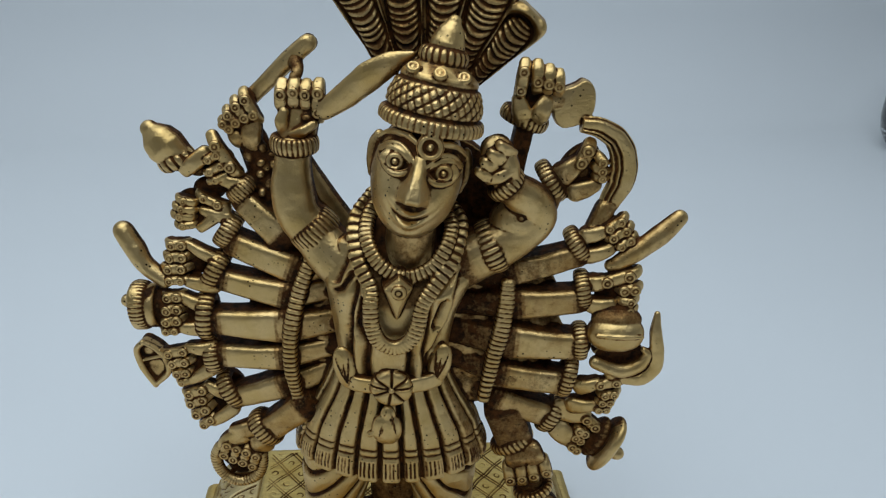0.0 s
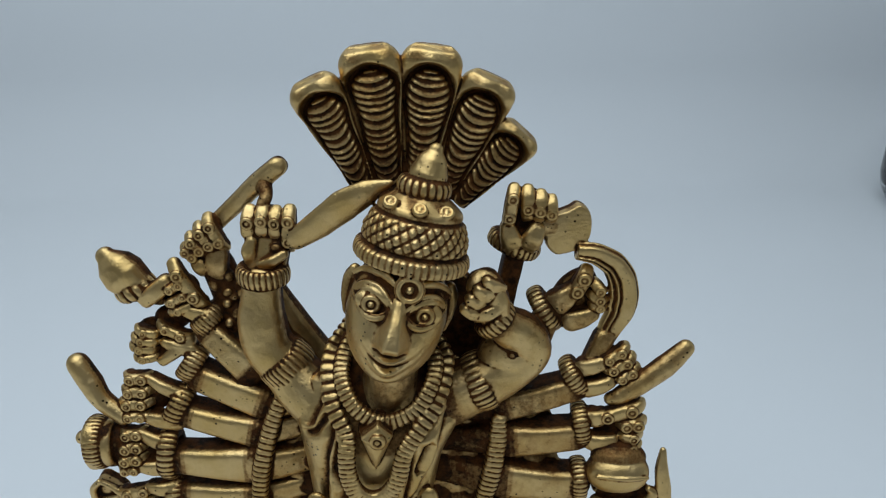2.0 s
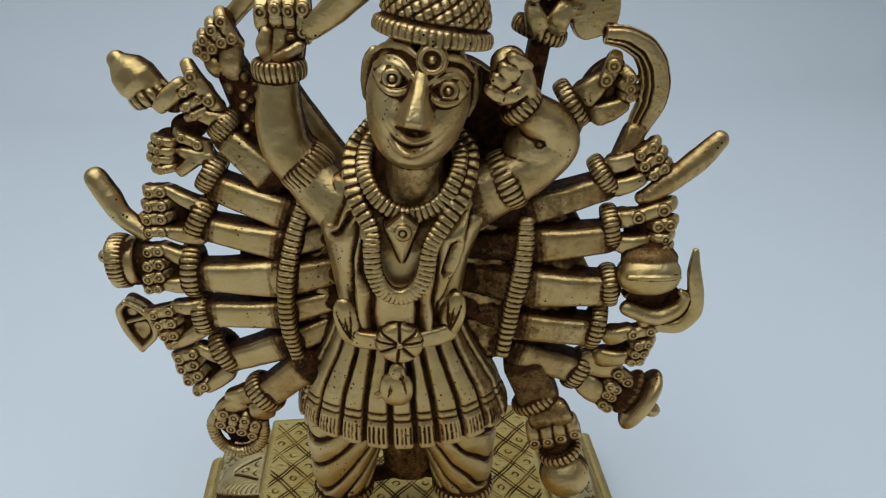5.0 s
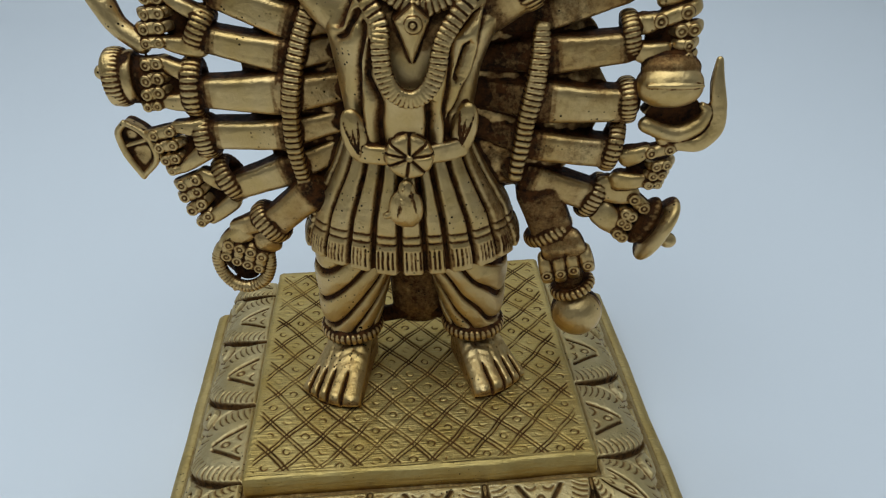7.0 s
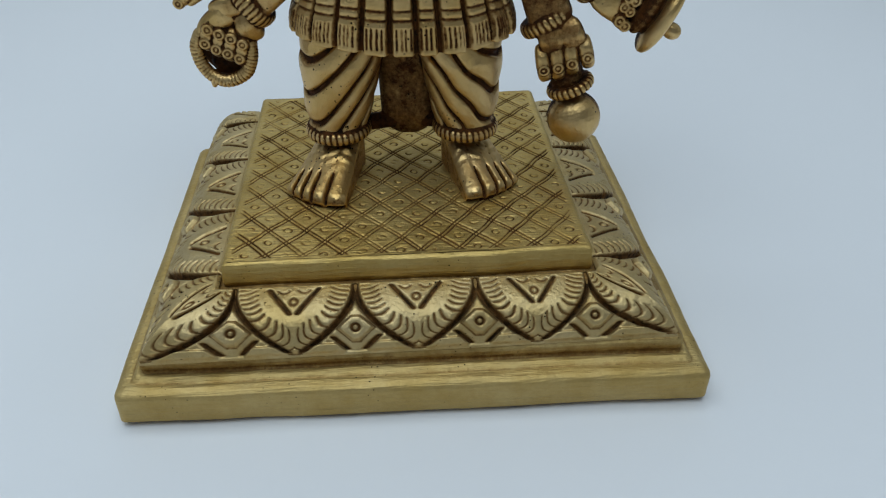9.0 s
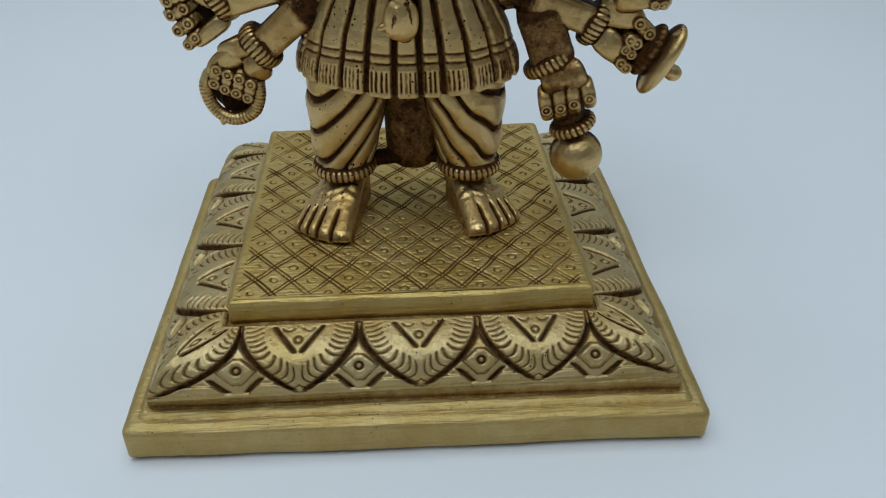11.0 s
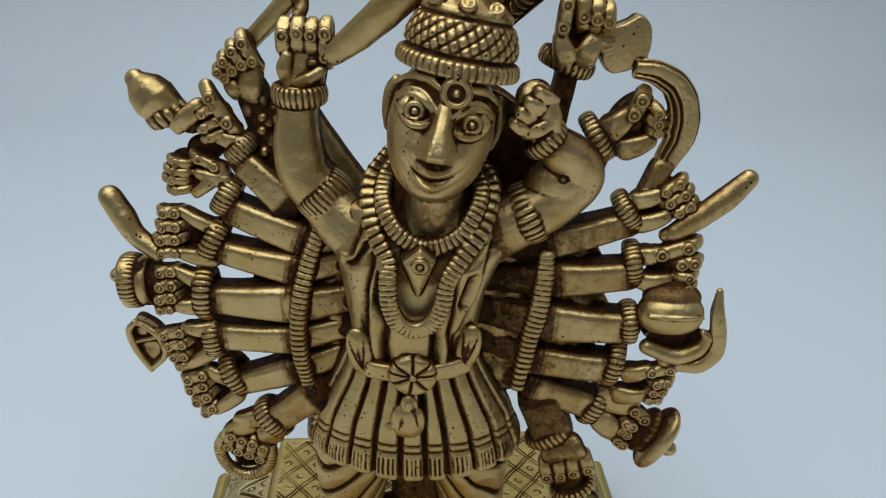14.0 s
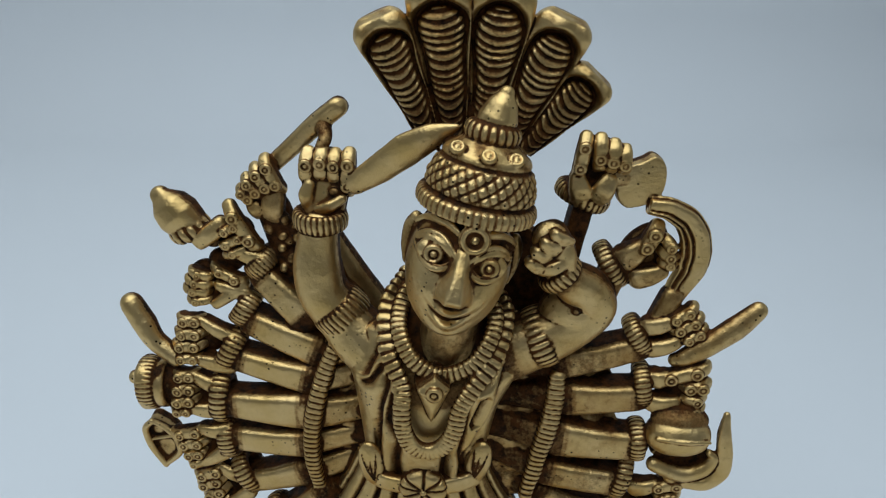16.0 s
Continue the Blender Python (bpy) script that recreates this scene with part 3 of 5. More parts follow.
statue.sweep([Q(-73, 128.9, -0.5), Q(-66, 128.6, 0)], (6.4, 5.5), (5.0, 4.0), n=20, pat=0.7)
statue.ball(Q(-79.0, 130.0, -1), (2.1, 2.1, 2.0), axis=(1, 0, 0), pat=0.05)
statue.slab(rounded([(-75.9, 116.5), (-78.2, 113.1), (-77.3, 106.8), (-74.3, 99.8), (-69.3, 105.3), (-69.2, 111.3), (-72.3, 114.4)]), -1.2, 4.6, pat=0.2, edge=0.0, bulge=-0.4)
statue.sweep([Q(-75.9, 116.5, -2.4), Q(-78.2, 113.1, -2.4), Q(-77.3, 106.8, -2.4), Q(-74.3, 99.8, -2.4)], (0.9, 1.1, 1.1, 1.0), n=12)
statue.sweep([Q(-75.9, 116.5, -2.2), Q(-72.3, 114.4, -2.2), Q(-69.2, 111.3, -2.2)], (0.9, 0.9, 1.3), n=12)
statue.sweep([Q(-74.3, 99.8, -2.2), Q(-69.3, 105.3, -2.2), Q(-69.2, 111.3, -2.2)], (0.9, 1.0, 1.3), n=12)
statue.sweep([Q(-70.4, 111.5, -2), Q(-76.4, 109.5, -2)], (0.7, 0.5), n=10)
statue.sweep([Q(-55.6, 76.9, -4.6), Q(-57.2, 73.5, -5), Q(-56.5, 68.5, -5.4), Q(-53.6, 64.7, -5.8), Q(-49.2, 63.6, -5.8), Q(-44.3, 65.8, -5.4), Q(-42.1, 69.8, -5), Q(-41.8, 74, -4.2)], 1.7, 1.7, n=16, steps=40, ribs=34, rib=0.3, pat=0.05)
statue.sweep([Q(-53.6, 64.7, -4.6), Q(-54.2, 61.6, -4.4)], (1.7, 0.9), n=12)
statue.sweep([Q(-55.4, 75.4, -4.2), Q(-52.8, 79.6, -4.2), Q(-47.6, 82.8, -4.0)], (1.9, 2.5, 3.4), (2.0, 2.4, 3.0), n=20, pat=0.12, square=3.2)
statue.slab([(-50.0 + 7.2 * math.sin(a), 71.6 + 7.6 * math.cos(a)) for a in np.linspace(0, 2 * math.pi, 24, endpoint=False)], 0.4, 2.8, pat=0.97, edge=0.97)
# flower bud on its cup, held by the upper hand
statue.sweep([Q(-60.0, 175.6, -1.0), Q(-62.2, 178.0, -1.2), Q(-64.4, 180.6, -1.2), Q(-66.4, 182.8, -1.0)], (5.0, 5.6, 4.9, 2.6), (4.4, 5.0, 4.2, 2.2), n=30, steps=8, square=2.6)
statue.rope_ring(Q(-59.6, 174.0, -1.0), (-0.42, 0, 0.9), 3.4, 2.8, 2.2, ribs=13, wide=1.1, rib=0.3)
statue.sweep([Q(-60, 174.5, -1), Q(-54, 172, 0)], (2.8, 3.4), n=16, pat=0.5)
# staff of the rear hand
statue.sweep([Q(-37.8, 191, 1.5), Q(-31.5, 197.1, 1.5), Q(-25.4, 202.9, 1.5), Q(-19.6, 207.9, 1.2)], (2.2, 2.4, 2.6, 2.5), n=20, pat=0.14, square=3.0)
statue.sweep([Q(-23.5, 203.6, 1.0), Q(-22.6, 201.4, -2.5), Q(-23.4, 199.4, -4)], (2.2, 1.7, 1.6), n=14, pat=0.5)
# bow held on the other side: a broad curved strip with two raised edges
BOW = ((55.4, 188.2), (60.4, 187.6), (65.2, 184.8), (67.8, 180.6), (68.7, 175.6), (68.2, 170.8), (66.2, 166.6), (65.2, 163.5))
u, v = np.linspace(0, 1, 90)[:, None], np.linspace(-1, 1, 61)[None, :]
mid = np.array([np.interp(u[:, 0], np.linspace(0, 1, 8), np.array(BOW)[:, i]) for i in (0, 1)]).T
for k in range(12):
    mid[1:-1] = 0.5 * mid[1:-1] + 0.25 * (mid[:-2] + mid[2:])
tan = np.gradient(mid, axis=0)
tan /= np.linalg.norm(tan, axis=1)[:, None]
hw = np.interp(u, (0, 0.15, 0.4, 0.65, 0.85, 1), (2.4, 3.0, 3.8, 4.1, 3.5, 3.0))
groove = bell(v + 0.66, 0.09) + bell(v + 0.28, 0.09) + bell(v - 0.84, 0.07)
lift = 2.2 * np.clip(1 - v**6, 0, 1) - 1.1 * groove + 0.5 * bell(v + 0.47, 0.12) + 0.3 * bell(v + 0.85, 0.1)
X, Z = mid[:, :1] - tan[:, 1:] * hw * v, mid[:, 1:] + tan[:, :1] * hw * v
P = np.stack([X, 8.4 - 0.125 * X - lift, Z], axis=-1)
back = np.stack([X, 8.4 - 0.125 * X + 1.8 * np.clip(1 - v**4, 0, 1), Z], axis=-1)
statue.grid(np.concatenate([P, back[:, ::-1]], axis=1), np.concatenate([np.clip(0.06 + 0.95 * groove, 0, 1) + 0 * u, 0.8 + 0 * X], axis=1), wrap=True, close=True)
statue.sweep([Q(64.4, 163.5, -0.5), Q(61.5, 156.5, -0.5)], (3.0, 3.0), n=18, pat=0.3, square=3.0)
# flame, bowl, sickle, lotus
statue.sweep([Q(66.5, 147.2, -2), Q(68.7, 148.3, -2.4), Q(73.4, 151.8, -2.8), Q(80, 157.1, -3), Q(85, 162.2, -3)], (1.8, 2.4, 3.1, 3.3, 2.6), (1.8, 2.2, 2.6, 2.6, 2.0), n=24, steps=12, pat=0.22)
statue.ball(Q(68.8, 127.2, -3.4), (5.6, 5.6, 8.6), axis=(1, -0.12, 0.02), n=36, m=22, square=2.3)
statue.ball(Q(69.0, 131.2, -3.0), (4.4, 4.6, 7.6), axis=(1, -0.12, 0.02), n=30, m=18, pat=0.45, back=0.6)
statue.sweep([Q(62.0, 128.6, -8.3), Q(68.5, 128.9, -9.2), Q(75.6, 128.5, -8.0)], (0.45, 0.6, 0.5), n=10, pat=0.0, back=0.0)
statue.sweep([Q(68.7, 112.3, -2.6), Q(73.5, 111, -2.6), Q(78.5, 111.2, -2.6), Q(82, 115.4, -2.6), Q(82.1, 120.9, -2.6), Q(81.1, 127.7, -2.6), Q(81.1, 133.2, -2.6)], (1.6, 2.0, 2.4, 2.4, 2.2, 1.8, 0.9), (2.0, 2.2, 2.2, 2.0, 1.8, 1.5, 0.8), n=22, steps=8, square=3.0)
statue.sweep([Q(64.2, 116.3, -3), Q(71.5, 113.7, -3), Q(77.3, 116.1, -3), Q(79.3, 119.9, -3), Q(77.9, 121.6, -3)], (2.2, 2.6, 2.2, 1.5, 0.9), (2.2, 2.4, 2.2, 1.6, 1.2), n=20, steps=8, pat=0.05)
statue.slab([(63, 119), (70, 115.5), (77, 116), (79, 120), (76, 124), (66, 123)], -1.6, 2.6, pat=0.9, edge=0.8)
statue.ball(Q(71.9, 82.4, -1), (10.8, 6.6, 2.7), axis=(0.87, -0.1, -0.46), n=36, m=18, square=2.3)
statue.ball(Q(68.2, 85.0, -0.6), (8.0, 5.0, 3.0), axis=(0.87, -0.1, -0.46), n=24, m=14, pat=0.7)
statue.ball(Q(75.6, 78.6, -1), (2.4, 2.2, 2.8), axis=(0.8, 0, -0.4))
# mace in the lowest hand
statue.rope_ring(Q(49.4, 61.8, -0.6), (0.38, 0, -0.92), 5.4, 4.6, 1.5, ribs=24, rib=0.26)
statue.ball(Q(51.6, 51.2, 0.4), (8.0, 7.6, 8.0), axis=(0.3, 0, -1), n=30, m=20)
statue.sweep([Q(46.4, 73, 3), Q(49.0, 63, 1.5)], (4.6, 5.0), n=18, pat=0.6)
# blob-headed mace of the raised rear hand
statue.slab(rounded([(49.8, 197.4), (53.2, 198.6), (55.2, 200.4), (58.0, 198.6), (58.8, 193.6), (57.6, 189.4), (53.4, 187.4), (49.8, 186.8), (47.6, 190.2), (48.1, 195.2)]), 8.4, 13.0, pat=0.06, edge=0.0, bulge=0.5)
statue.sweep([Q(44, 195.2, 0), Q(50, 194, 0)], (3.4, 3.6), (2.4, 2.2), n=18, pat=0.3)
statue.ball(Q(56.0, 175.2, 1.0), (5.0, 3.6, 8.0), axis=(0.55, 0, 0.8), n=28, m=18, pat=0.5)

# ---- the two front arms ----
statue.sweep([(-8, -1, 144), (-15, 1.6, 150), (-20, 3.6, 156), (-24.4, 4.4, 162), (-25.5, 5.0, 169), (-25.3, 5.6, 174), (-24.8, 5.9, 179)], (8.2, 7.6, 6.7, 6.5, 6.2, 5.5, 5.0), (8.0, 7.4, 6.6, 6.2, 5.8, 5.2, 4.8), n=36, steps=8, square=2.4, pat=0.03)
statue.rope_ring((-19.8, 3.6, 156.2), (-0.66, 0, 0.75), 6.2, 6.3, 1.15, ribs=30, rib=0.24, wide=3.0)
statue.rope_ring((-24.3, 5.8, 181.9), (0.03, 0, 1), 5.5, 5.0, 1.3, ribs=28, wide=1.8, rib=0.2)
statue.sweep([(-23.6, 7.4, 182.5), (-23.2, 8.0, 187.0), (-22.4, 9.2, 193.0)], (5.2, 5.8, 5.8), (3.2, 2.8, 2.6), n=32, steps=8, square=3.6, pat=0.08)
# the fist's hollow, shade painted on as a black bead
statue.ball((-20.4, 5.4, 189.2), (1.5, 1.0, 1.2), pat=1.0, back=0.0)
hand([(-27.4, 191.6, -26.8, 197.8, 1.9, 1), (-23.8, 192.2, -23.3, 198.4, 1.8, 1), (-20.5, 191.8, -20.1, 197.9, 1.7, 1), (-17.2, 188.6, -16.7, 198.2, 1.8, 2)],
     [], [], off=-5.2)
statue.sweep([(-27.0, 6.8, 184.6), (-27.4, 6.4, 188.0), (-26.6, 6.4, 190.6)], (1.7, 2.0, 1.4), (1.5, 1.7, 1.2), n=18, steps=6, square=2.8)
statue.sweep([(-24.4, 5.4, 184.4), (-21.6, 4.9, 185.6), (-18.6, 5.2, 187.4)], (1.3, 1.6, 1.2), (1.2, 1.6, 1.2), n=18, steps=6, square=2.6)
# sword blade
statue.sweep([(-15.6, 5, 191.4), (-9.6, 3.2, 196.0), (-2.9, 0.8, 201.9), (2.9, -0.8, 205.8), (8.2, -1.6, 208.2)], (2.8, 3.6, 4.0, 3.1, 0.9), (1.2, 1.6, 1.9, 1.8, 0.8), n=24, steps=8)
# the right arm's colour is darkened too, partly for its shaded side
statue.sweep([(20, -2, 147), (30, -3.4, 152.8), (37.5, -4.2, 157.6), (43.2, -4.8, 163.2), (41.4, -5.6, 168), (37.4, -7, 171.4), (33.8, -7.8, 174.4)], (8.0, 7.4, 6.8, 5.8, 5.6, 5.0, 4.2), (8.0, 7.2, 6.6, 5.8, 5.8, 5.0, 4.2), n=36, steps=8, square=2.5, pat=0.13, ends=0.6)
# casting pit in the elbow: a bead painted black for the hole's shade
statue.ball((38.0, -10.4, 165.1), (0.9, 0.9, 0.9), n=12, m=8, pat=1.0)
statue.ball((38.4, -4.6, 162.0), (8.6, 6.2, 7.6), n=30, m=18, pat=0.12, back=0.9)
statue.rope_ring((31.2, -3.4, 153.4), (0.9, -0.05, 0.42), 6.9, 7.0, 1.1, ribs=26, rib=0.24, wide=2.4, dark=1.0)
statue.rope_ring((33.4, -8.2, 174.6), (-0.68, 0, 0.73), 4.2, 4.2, 1.3, ribs=22, wide=1.5, rib=0.22)
statue.sweep([(33.4, -9.0, 175.6), (32.2, -9.4, 180.0), (30.2, -9.6, 184.6)], (3.6, 4.6, 4.4), (3.4, 4.0, 3.4), n=36, steps=10, square=3.6, cap=True)
for j, (x, z, r) in enumerate(((30.6, 187.2, 1.5), (28.4, 185.0, 1.6), (26.6, 182.6, 1.6), (25.2, 180.0, 1.4))):
    tip = np.array((x, -12.4 - 0.3 * (j % 2), z))
    root = tip + np.array((3.6, 0.9, -2.6))
    statue.sweep([root, (root + tip) / 2 + FRONT * 0.5, tip], (0.9 * r, 1.05 * r, 0.85 * r), (1.2, 1.5, 1.6), n=20, steps=7, square=5.0, back=1.0)
    statue.sweep([tip + (0.2, -1.2, 0.4), tip + (1.5, -1.5, -0.9)], (0.7, 0.5), (0.6, 0.5), n=12, steps=4, square=4.0)
statue.sweep([(28.4, -11.4, 177.2), (30.8, -12.6, 178.2), (33.6, -12.2, 179.8)], (1.5, 1.7, 1.4), n=16, steps=6, square=3.6)

# ---- torso: robe with folds ----
statue.move = np.array((0.0, 4.3, -2.3))
th = np.linspace(-np.pi, np.pi, 521)[None, :]
zz = np.linspace(114, 166, 150)[:, None]
ha = np.interp(zz, (112, 120, 135, 148, 158, 163, 166), (15.4, 15.2, 17.4, 20.8, 17.6, 11.5, 7.0))
hb = np.interp(zz, (112, 120, 135, 146, 151, 156, 162, 166), (11.4, 12.2, 14.2, 13.8, 11.6, 8.0, 5.0, 4.0))
cx = np.interp(zz, (112, 135, 148, 160, 166), (1.4, 2.6, 4.2, 5.2, 6.0))
X, Z = cx + ha * np.sin(th), zz + 0 * th
# grooves between the flat folds of the cloth: heights, x along each, half width
CUTS = (
    ((146.5, 155.6, 161.6), (-13.2, -9.8, -6.5), 0.7),
    ((144.0, 147.9, 152.6), (-13.2, -11.3, -8.0), 0.8),
    ((113, 126.6, 133.4, 140.0, 150.3), (-10.0, -9.8, -9.8, -8.9, -7.4), 0.75),
    ((113, 120.6, 130.2, 136.8, 146.5), (-5.4, -5.4, -5.1, -7.2, -6.2), 0.8),
    ((113, 123, 131.5), (6.8, 6.7, 6.7), 0.75),
    ((113, 121.3, 127.4, 132.5, 139.1, 145.2, 152), (10.9, 10.9, 10.8, 11.5, 12.6, 12.7, 20.0), 0.7),
    ((134, 144.8), (13.4, 16.4), 0.4),
    ((118, 125.7, 128.3, 136.9, 144.2, 155), (11.8, 12.2, 13.9, 18.1, 19.8, 22.4), 0.6),
)
near, cut = np.full_like(X, 9.0), np.zeros_like(X)
tilt = np.zeros_like(X)
for i, (hs, xs, wide) in enumerate(CUTS):
    d = X - np.interp(Z, hs, xs) - 0.2 * np.sin(Z * 0.5 + i * 1.9)
    on = smooth(hs[0] - 0.6, hs[0] + 1.4, Z) * smooth(hs[-1] + 0.6, hs[-1] - 1.4, Z)
    near = np.minimum(near, np.abs(d) / (0.55 + 0.6 * wide) + 4 * (1 - on))
    tilt = tilt + (-1) ** i * 0.5 * on * np.clip(d / 2.0, -1, 1) * bell(d, 3.0)
    cut = np.maximum(cut, bell(d, wide) * on)
front_ = smooth(1.5, 1.35, np.abs(th))
disp = (1.35 * (1 - bell(near, 1.5)) + tilt - 1.1 * cut) * front_
P = np.stack([cx + (ha + disp) * np.sin(th), -6.5 - 0.075 * X - (hb + disp) * np.cos(th) + 0 * zz, zz + 0 * th], axis=-1)
yoke = smooth(149.5, 152.0, Z - 0.03 * (X - 6) ** 2) * smooth(18, 16, np.abs(X - 6)) * (np.abs(th) < 1.5)
bib = 0.5 * smooth(142, 145, Z) * smooth(158, 154, Z) * smooth(8.6, 7.4, np.abs(X - 4)) * (np.abs(th) < 1.5)
# painted darker round the flanks and back, and in the dips between the necklaces
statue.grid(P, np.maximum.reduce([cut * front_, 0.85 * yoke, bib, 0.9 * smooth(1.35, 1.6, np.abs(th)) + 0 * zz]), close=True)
statue.ball((22.5, -7.2, 152.5), (8.2, 7.6, 7.6), axis=(1, 0, 0.2), n=28, m=18, pat=0.6)

# ---- skirt ----
statue.move = np.array((0.0, 4.6, -2.7))
zz = np.linspace(81.8, 114.5, 150)[:, None]
th = np.linspace(-np.pi, np.pi, 901)[None, :]
ha = np.interp(zz, (80, 85, 95, 108, 114), (31.8, 31.4, 28.2, 21.2, 18.6))
hb = np.interp(zz, (79, 84, 95, 108, 114), (18.0, 17.6, 16.8, 15.0, 13.6))
dip = 2.6 * np.cos(th) * smooth(93, 81, zz)
# flat pleats parted by straight grooves
GROOVES = np.array((-1.85, -1.55, -1.25, -0.952, -0.639, -0.381, -0.125, 0.109, 0.316, 0.588, 0.88, 1.19, 1.5, 1.85))
away = (th[..., None] - GROOVES)[0]
away = away[np.arange(len(away)), np.abs(away).argmin(1)][None, :]
notch = bell(away * ha, 0.85) + 0 * zz
hem = smooth(88.4, 88.0, zz)
bars = np.cos((th + 0.004 * np.sin(th * 37)) * 148)
tick = smooth(-0.05, -0.5, bars) * smooth(88.0, 87.6, zz) * smooth(82.9, 83.4, zz) * smooth(0.3, 0.15, notch)
line = (bell(zz - 91.2, 0.34) + bell(zz - 89.2, 0.32)) * smooth(0.4, 0.2, notch)
fade = smooth(116, 113, zz)
off = -2.3 * notch * fade - 0.4 * line - 0.5 * tick + 0.3 * hem
xx = 1.3 + (ha + off) * np.sin(th)
P = np.stack([xx, -3.0 - 0.085 * xx - (hb + off) * np.cos(th), zz - dip + 0.15 * np.sin(th * 9)], axis=-1)
# painted darker towards the sides and back; the right-hand panels are browner
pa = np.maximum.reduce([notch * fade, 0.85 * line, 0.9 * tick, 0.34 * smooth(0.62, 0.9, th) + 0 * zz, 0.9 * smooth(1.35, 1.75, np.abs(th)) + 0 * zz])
statue.grid(P, pa, close=True)
# belt, side knots, rosette and tassel
statue.sweep([(-11.5, -15.6, 115.7), (-7, -18.2, 115.9), (1.4, -19.8, 116.0), (10, -19.0, 116.1), (15.0, -17.0, 116.3)], 2.6, 1.4, n=16, steps=8, square=4.0, pat=0.03)
for c, tilt, high in (((-12.0, -16.0, 120.6), -0.16, 7.4), ((16.0, -16.6, 121.6), 0.2, 7.0)):
    up = norm((tilt, 0, 1))
    across = np.cross(up, FRONT)
    statue.ball(c, (3.5, 2.0, high), axis=up, n=32, m=22, pat=0.03, square=2.2)
    for e in (-1, 0, 1):
        statue.sweep([np.array(c) - up * 4.6 + FRONT * 1.7, np.array(c) + across * e * 1.2 + FRONT * 2.1, np.array(c) + up * 4.4 + across * e * 1.9 + FRONT * 1.4], (0.16, 0.2, 0.14), n=8, pat=1.0, back=0)
rr, aa = np.linspace(0, 1, 40)[:, None], np.linspace(0, 2 * np.pi, 241)[None, :]
SPOKES = np.array((0.15, 0.72, 1.55, 2.45, 2.95, 3.55, 4.55, 5.45))
turn = np.mod(aa[..., None] - SPOKES + np.pi, 2 * np.pi)[0] - np.pi
turn = np.abs(turn).min(1)[None, :]
gap = bell(6.3 * rr * np.sin(np.minimum(turn, 1.5)), 0.42) * smooth(0.1, 0.2, rr)
rad = 6.3 * rr
hgt = -1.8 * np.clip(1 - rr**14, 0, 1) + 0.15 * rr + 0.9 * gap
P = np.stack([1.5 + rad * np.cos(aa), -21.0 - 0.1 * rad * np.cos(aa) + hgt, 116.3 + rad * np.sin(aa)], axis=-1)
statue.grid(P, np.maximum(0.95 * gap, 0.6 * smooth(0.97, 1.0, rr)), close=True)
statue.ball((1.5, -19.4, 116.3), (6.2, 2.6, 6.2), n=30, m=16, pat=0.7, back=0)
statue.ball((1.5, -22.6, 116.3), (0.9, 0.7, 0.9), pat=0.2)
statue.ball((0.0, -20.4, 100.8), (4.6, 2.5, 5.6), axis=(0.02, 0, 1), n=36, m=24, back=1.0, square=2.3)
statue.ball((0.3, -20.4, 105.4), (2.4, 1.8, 4.0), axis=(0, 0, 1), n=24, m=16, back=1.0)
for x0, x1 in ((-0.9, -2.4), (1.3, 2.9)):
    statue.sweep([(x0, -22.2, 107.2), (x0 * 0.5 + x1 * 0.5, -23.0, 103.4), (x1, -22.6, 99.4)], (0.14, 0.18, 0.14), n=8, pat=1.0, back=0)
statue.sweep([(-4.2, -20.4, 99.4), (-5.2, -20.4, 98.8)], 1.1, n=8)

# ---- necklaces and pendant ----
statue.move = np.array((0.0, 4.3, -2.3))
NECK = ((-1.0, 1, 168), (-4.0, -8, 166), (-4.6, -14.6, 162.4), (-1.6, -18.4, 157.0), (5.0, -19.8, 153.4), (12.4, -19.2, 155.4), (17.2, -16.8, 161.2), (18.6, -11, 165.5), (16, -3, 167))
NECK = np.array(NECK) - np.array([(0, 1.3 * smooth(0, 2, min(i, 8 - i)), 0) for i in range(9)])
statue.sweep(NECK, 1.8, 1.2, n=20, steps=72, ribs=44, rib=0.27, square=3.6)
LONG = ((-3.0, 2, 168.5), (-7.6, -8, 165.0), (-7.6, -16.4, 157.7), (-3.9, -20.6, 150.4), (-4.0, -22.4, 145.4), (-3.6, -23.2, 139.5), (-1.6, -23.8, 134.9), (2.5, -24.0, 132.9), (6.5, -24.0, 135.0), (8.9, -23.8, 139.9), (10.2, -23.2, 145.9), (13.4, -22.0, 150.8), (18.8, -18.0, 157), (21.6, -10, 163.8), (19, -2, 167))
LONG = np.array(LONG) - np.array([(0, 1.3 * smooth(1, 4, min(i, 14 - i)), 0) for i in range(15)])
statue.sweep(LONG, 2.0, 1.25, n=20, steps=64, ribs=64, rib=0.27, square=3.6)
DIA = np.array(((4.0, 154.8), (7.5, 151.4), (3.2, 141.4), (-0.2, 151.2)))
o = np.concatenate([DIA + (np.roll(DIA, -1, 0) - DIA) * f for f in (0.0, 0.33, 0.67)]).reshape(3, 4, 2).transpose(1, 0, 2).reshape(12, 2)
c = np.array((3.7, 150.4))
rows = [np.stack([(c + (o - c) * f)[:, 0], np.full(12, y), (c + (o - c) * f)[:, 1]], axis=1) for f, y in ((1.14, -18.5), (1.14, -21.8), (1.06, -22.4), (1.02, -24.4), (0.9, -25.0), (0.55, -25.8), (0.0, -25.9))]
statue.grid(np.array(rows), np.array((0.9, 0.9, 0.9, 0.3, 0.0, 0.0, 0.0))[:, None] + np.zeros((1, 12)), wrap=True, close=True)
statue.stud((3.8, -26.0, 150.9), 1.5)

# ---- head ----
statue.move = np.zeros(3)
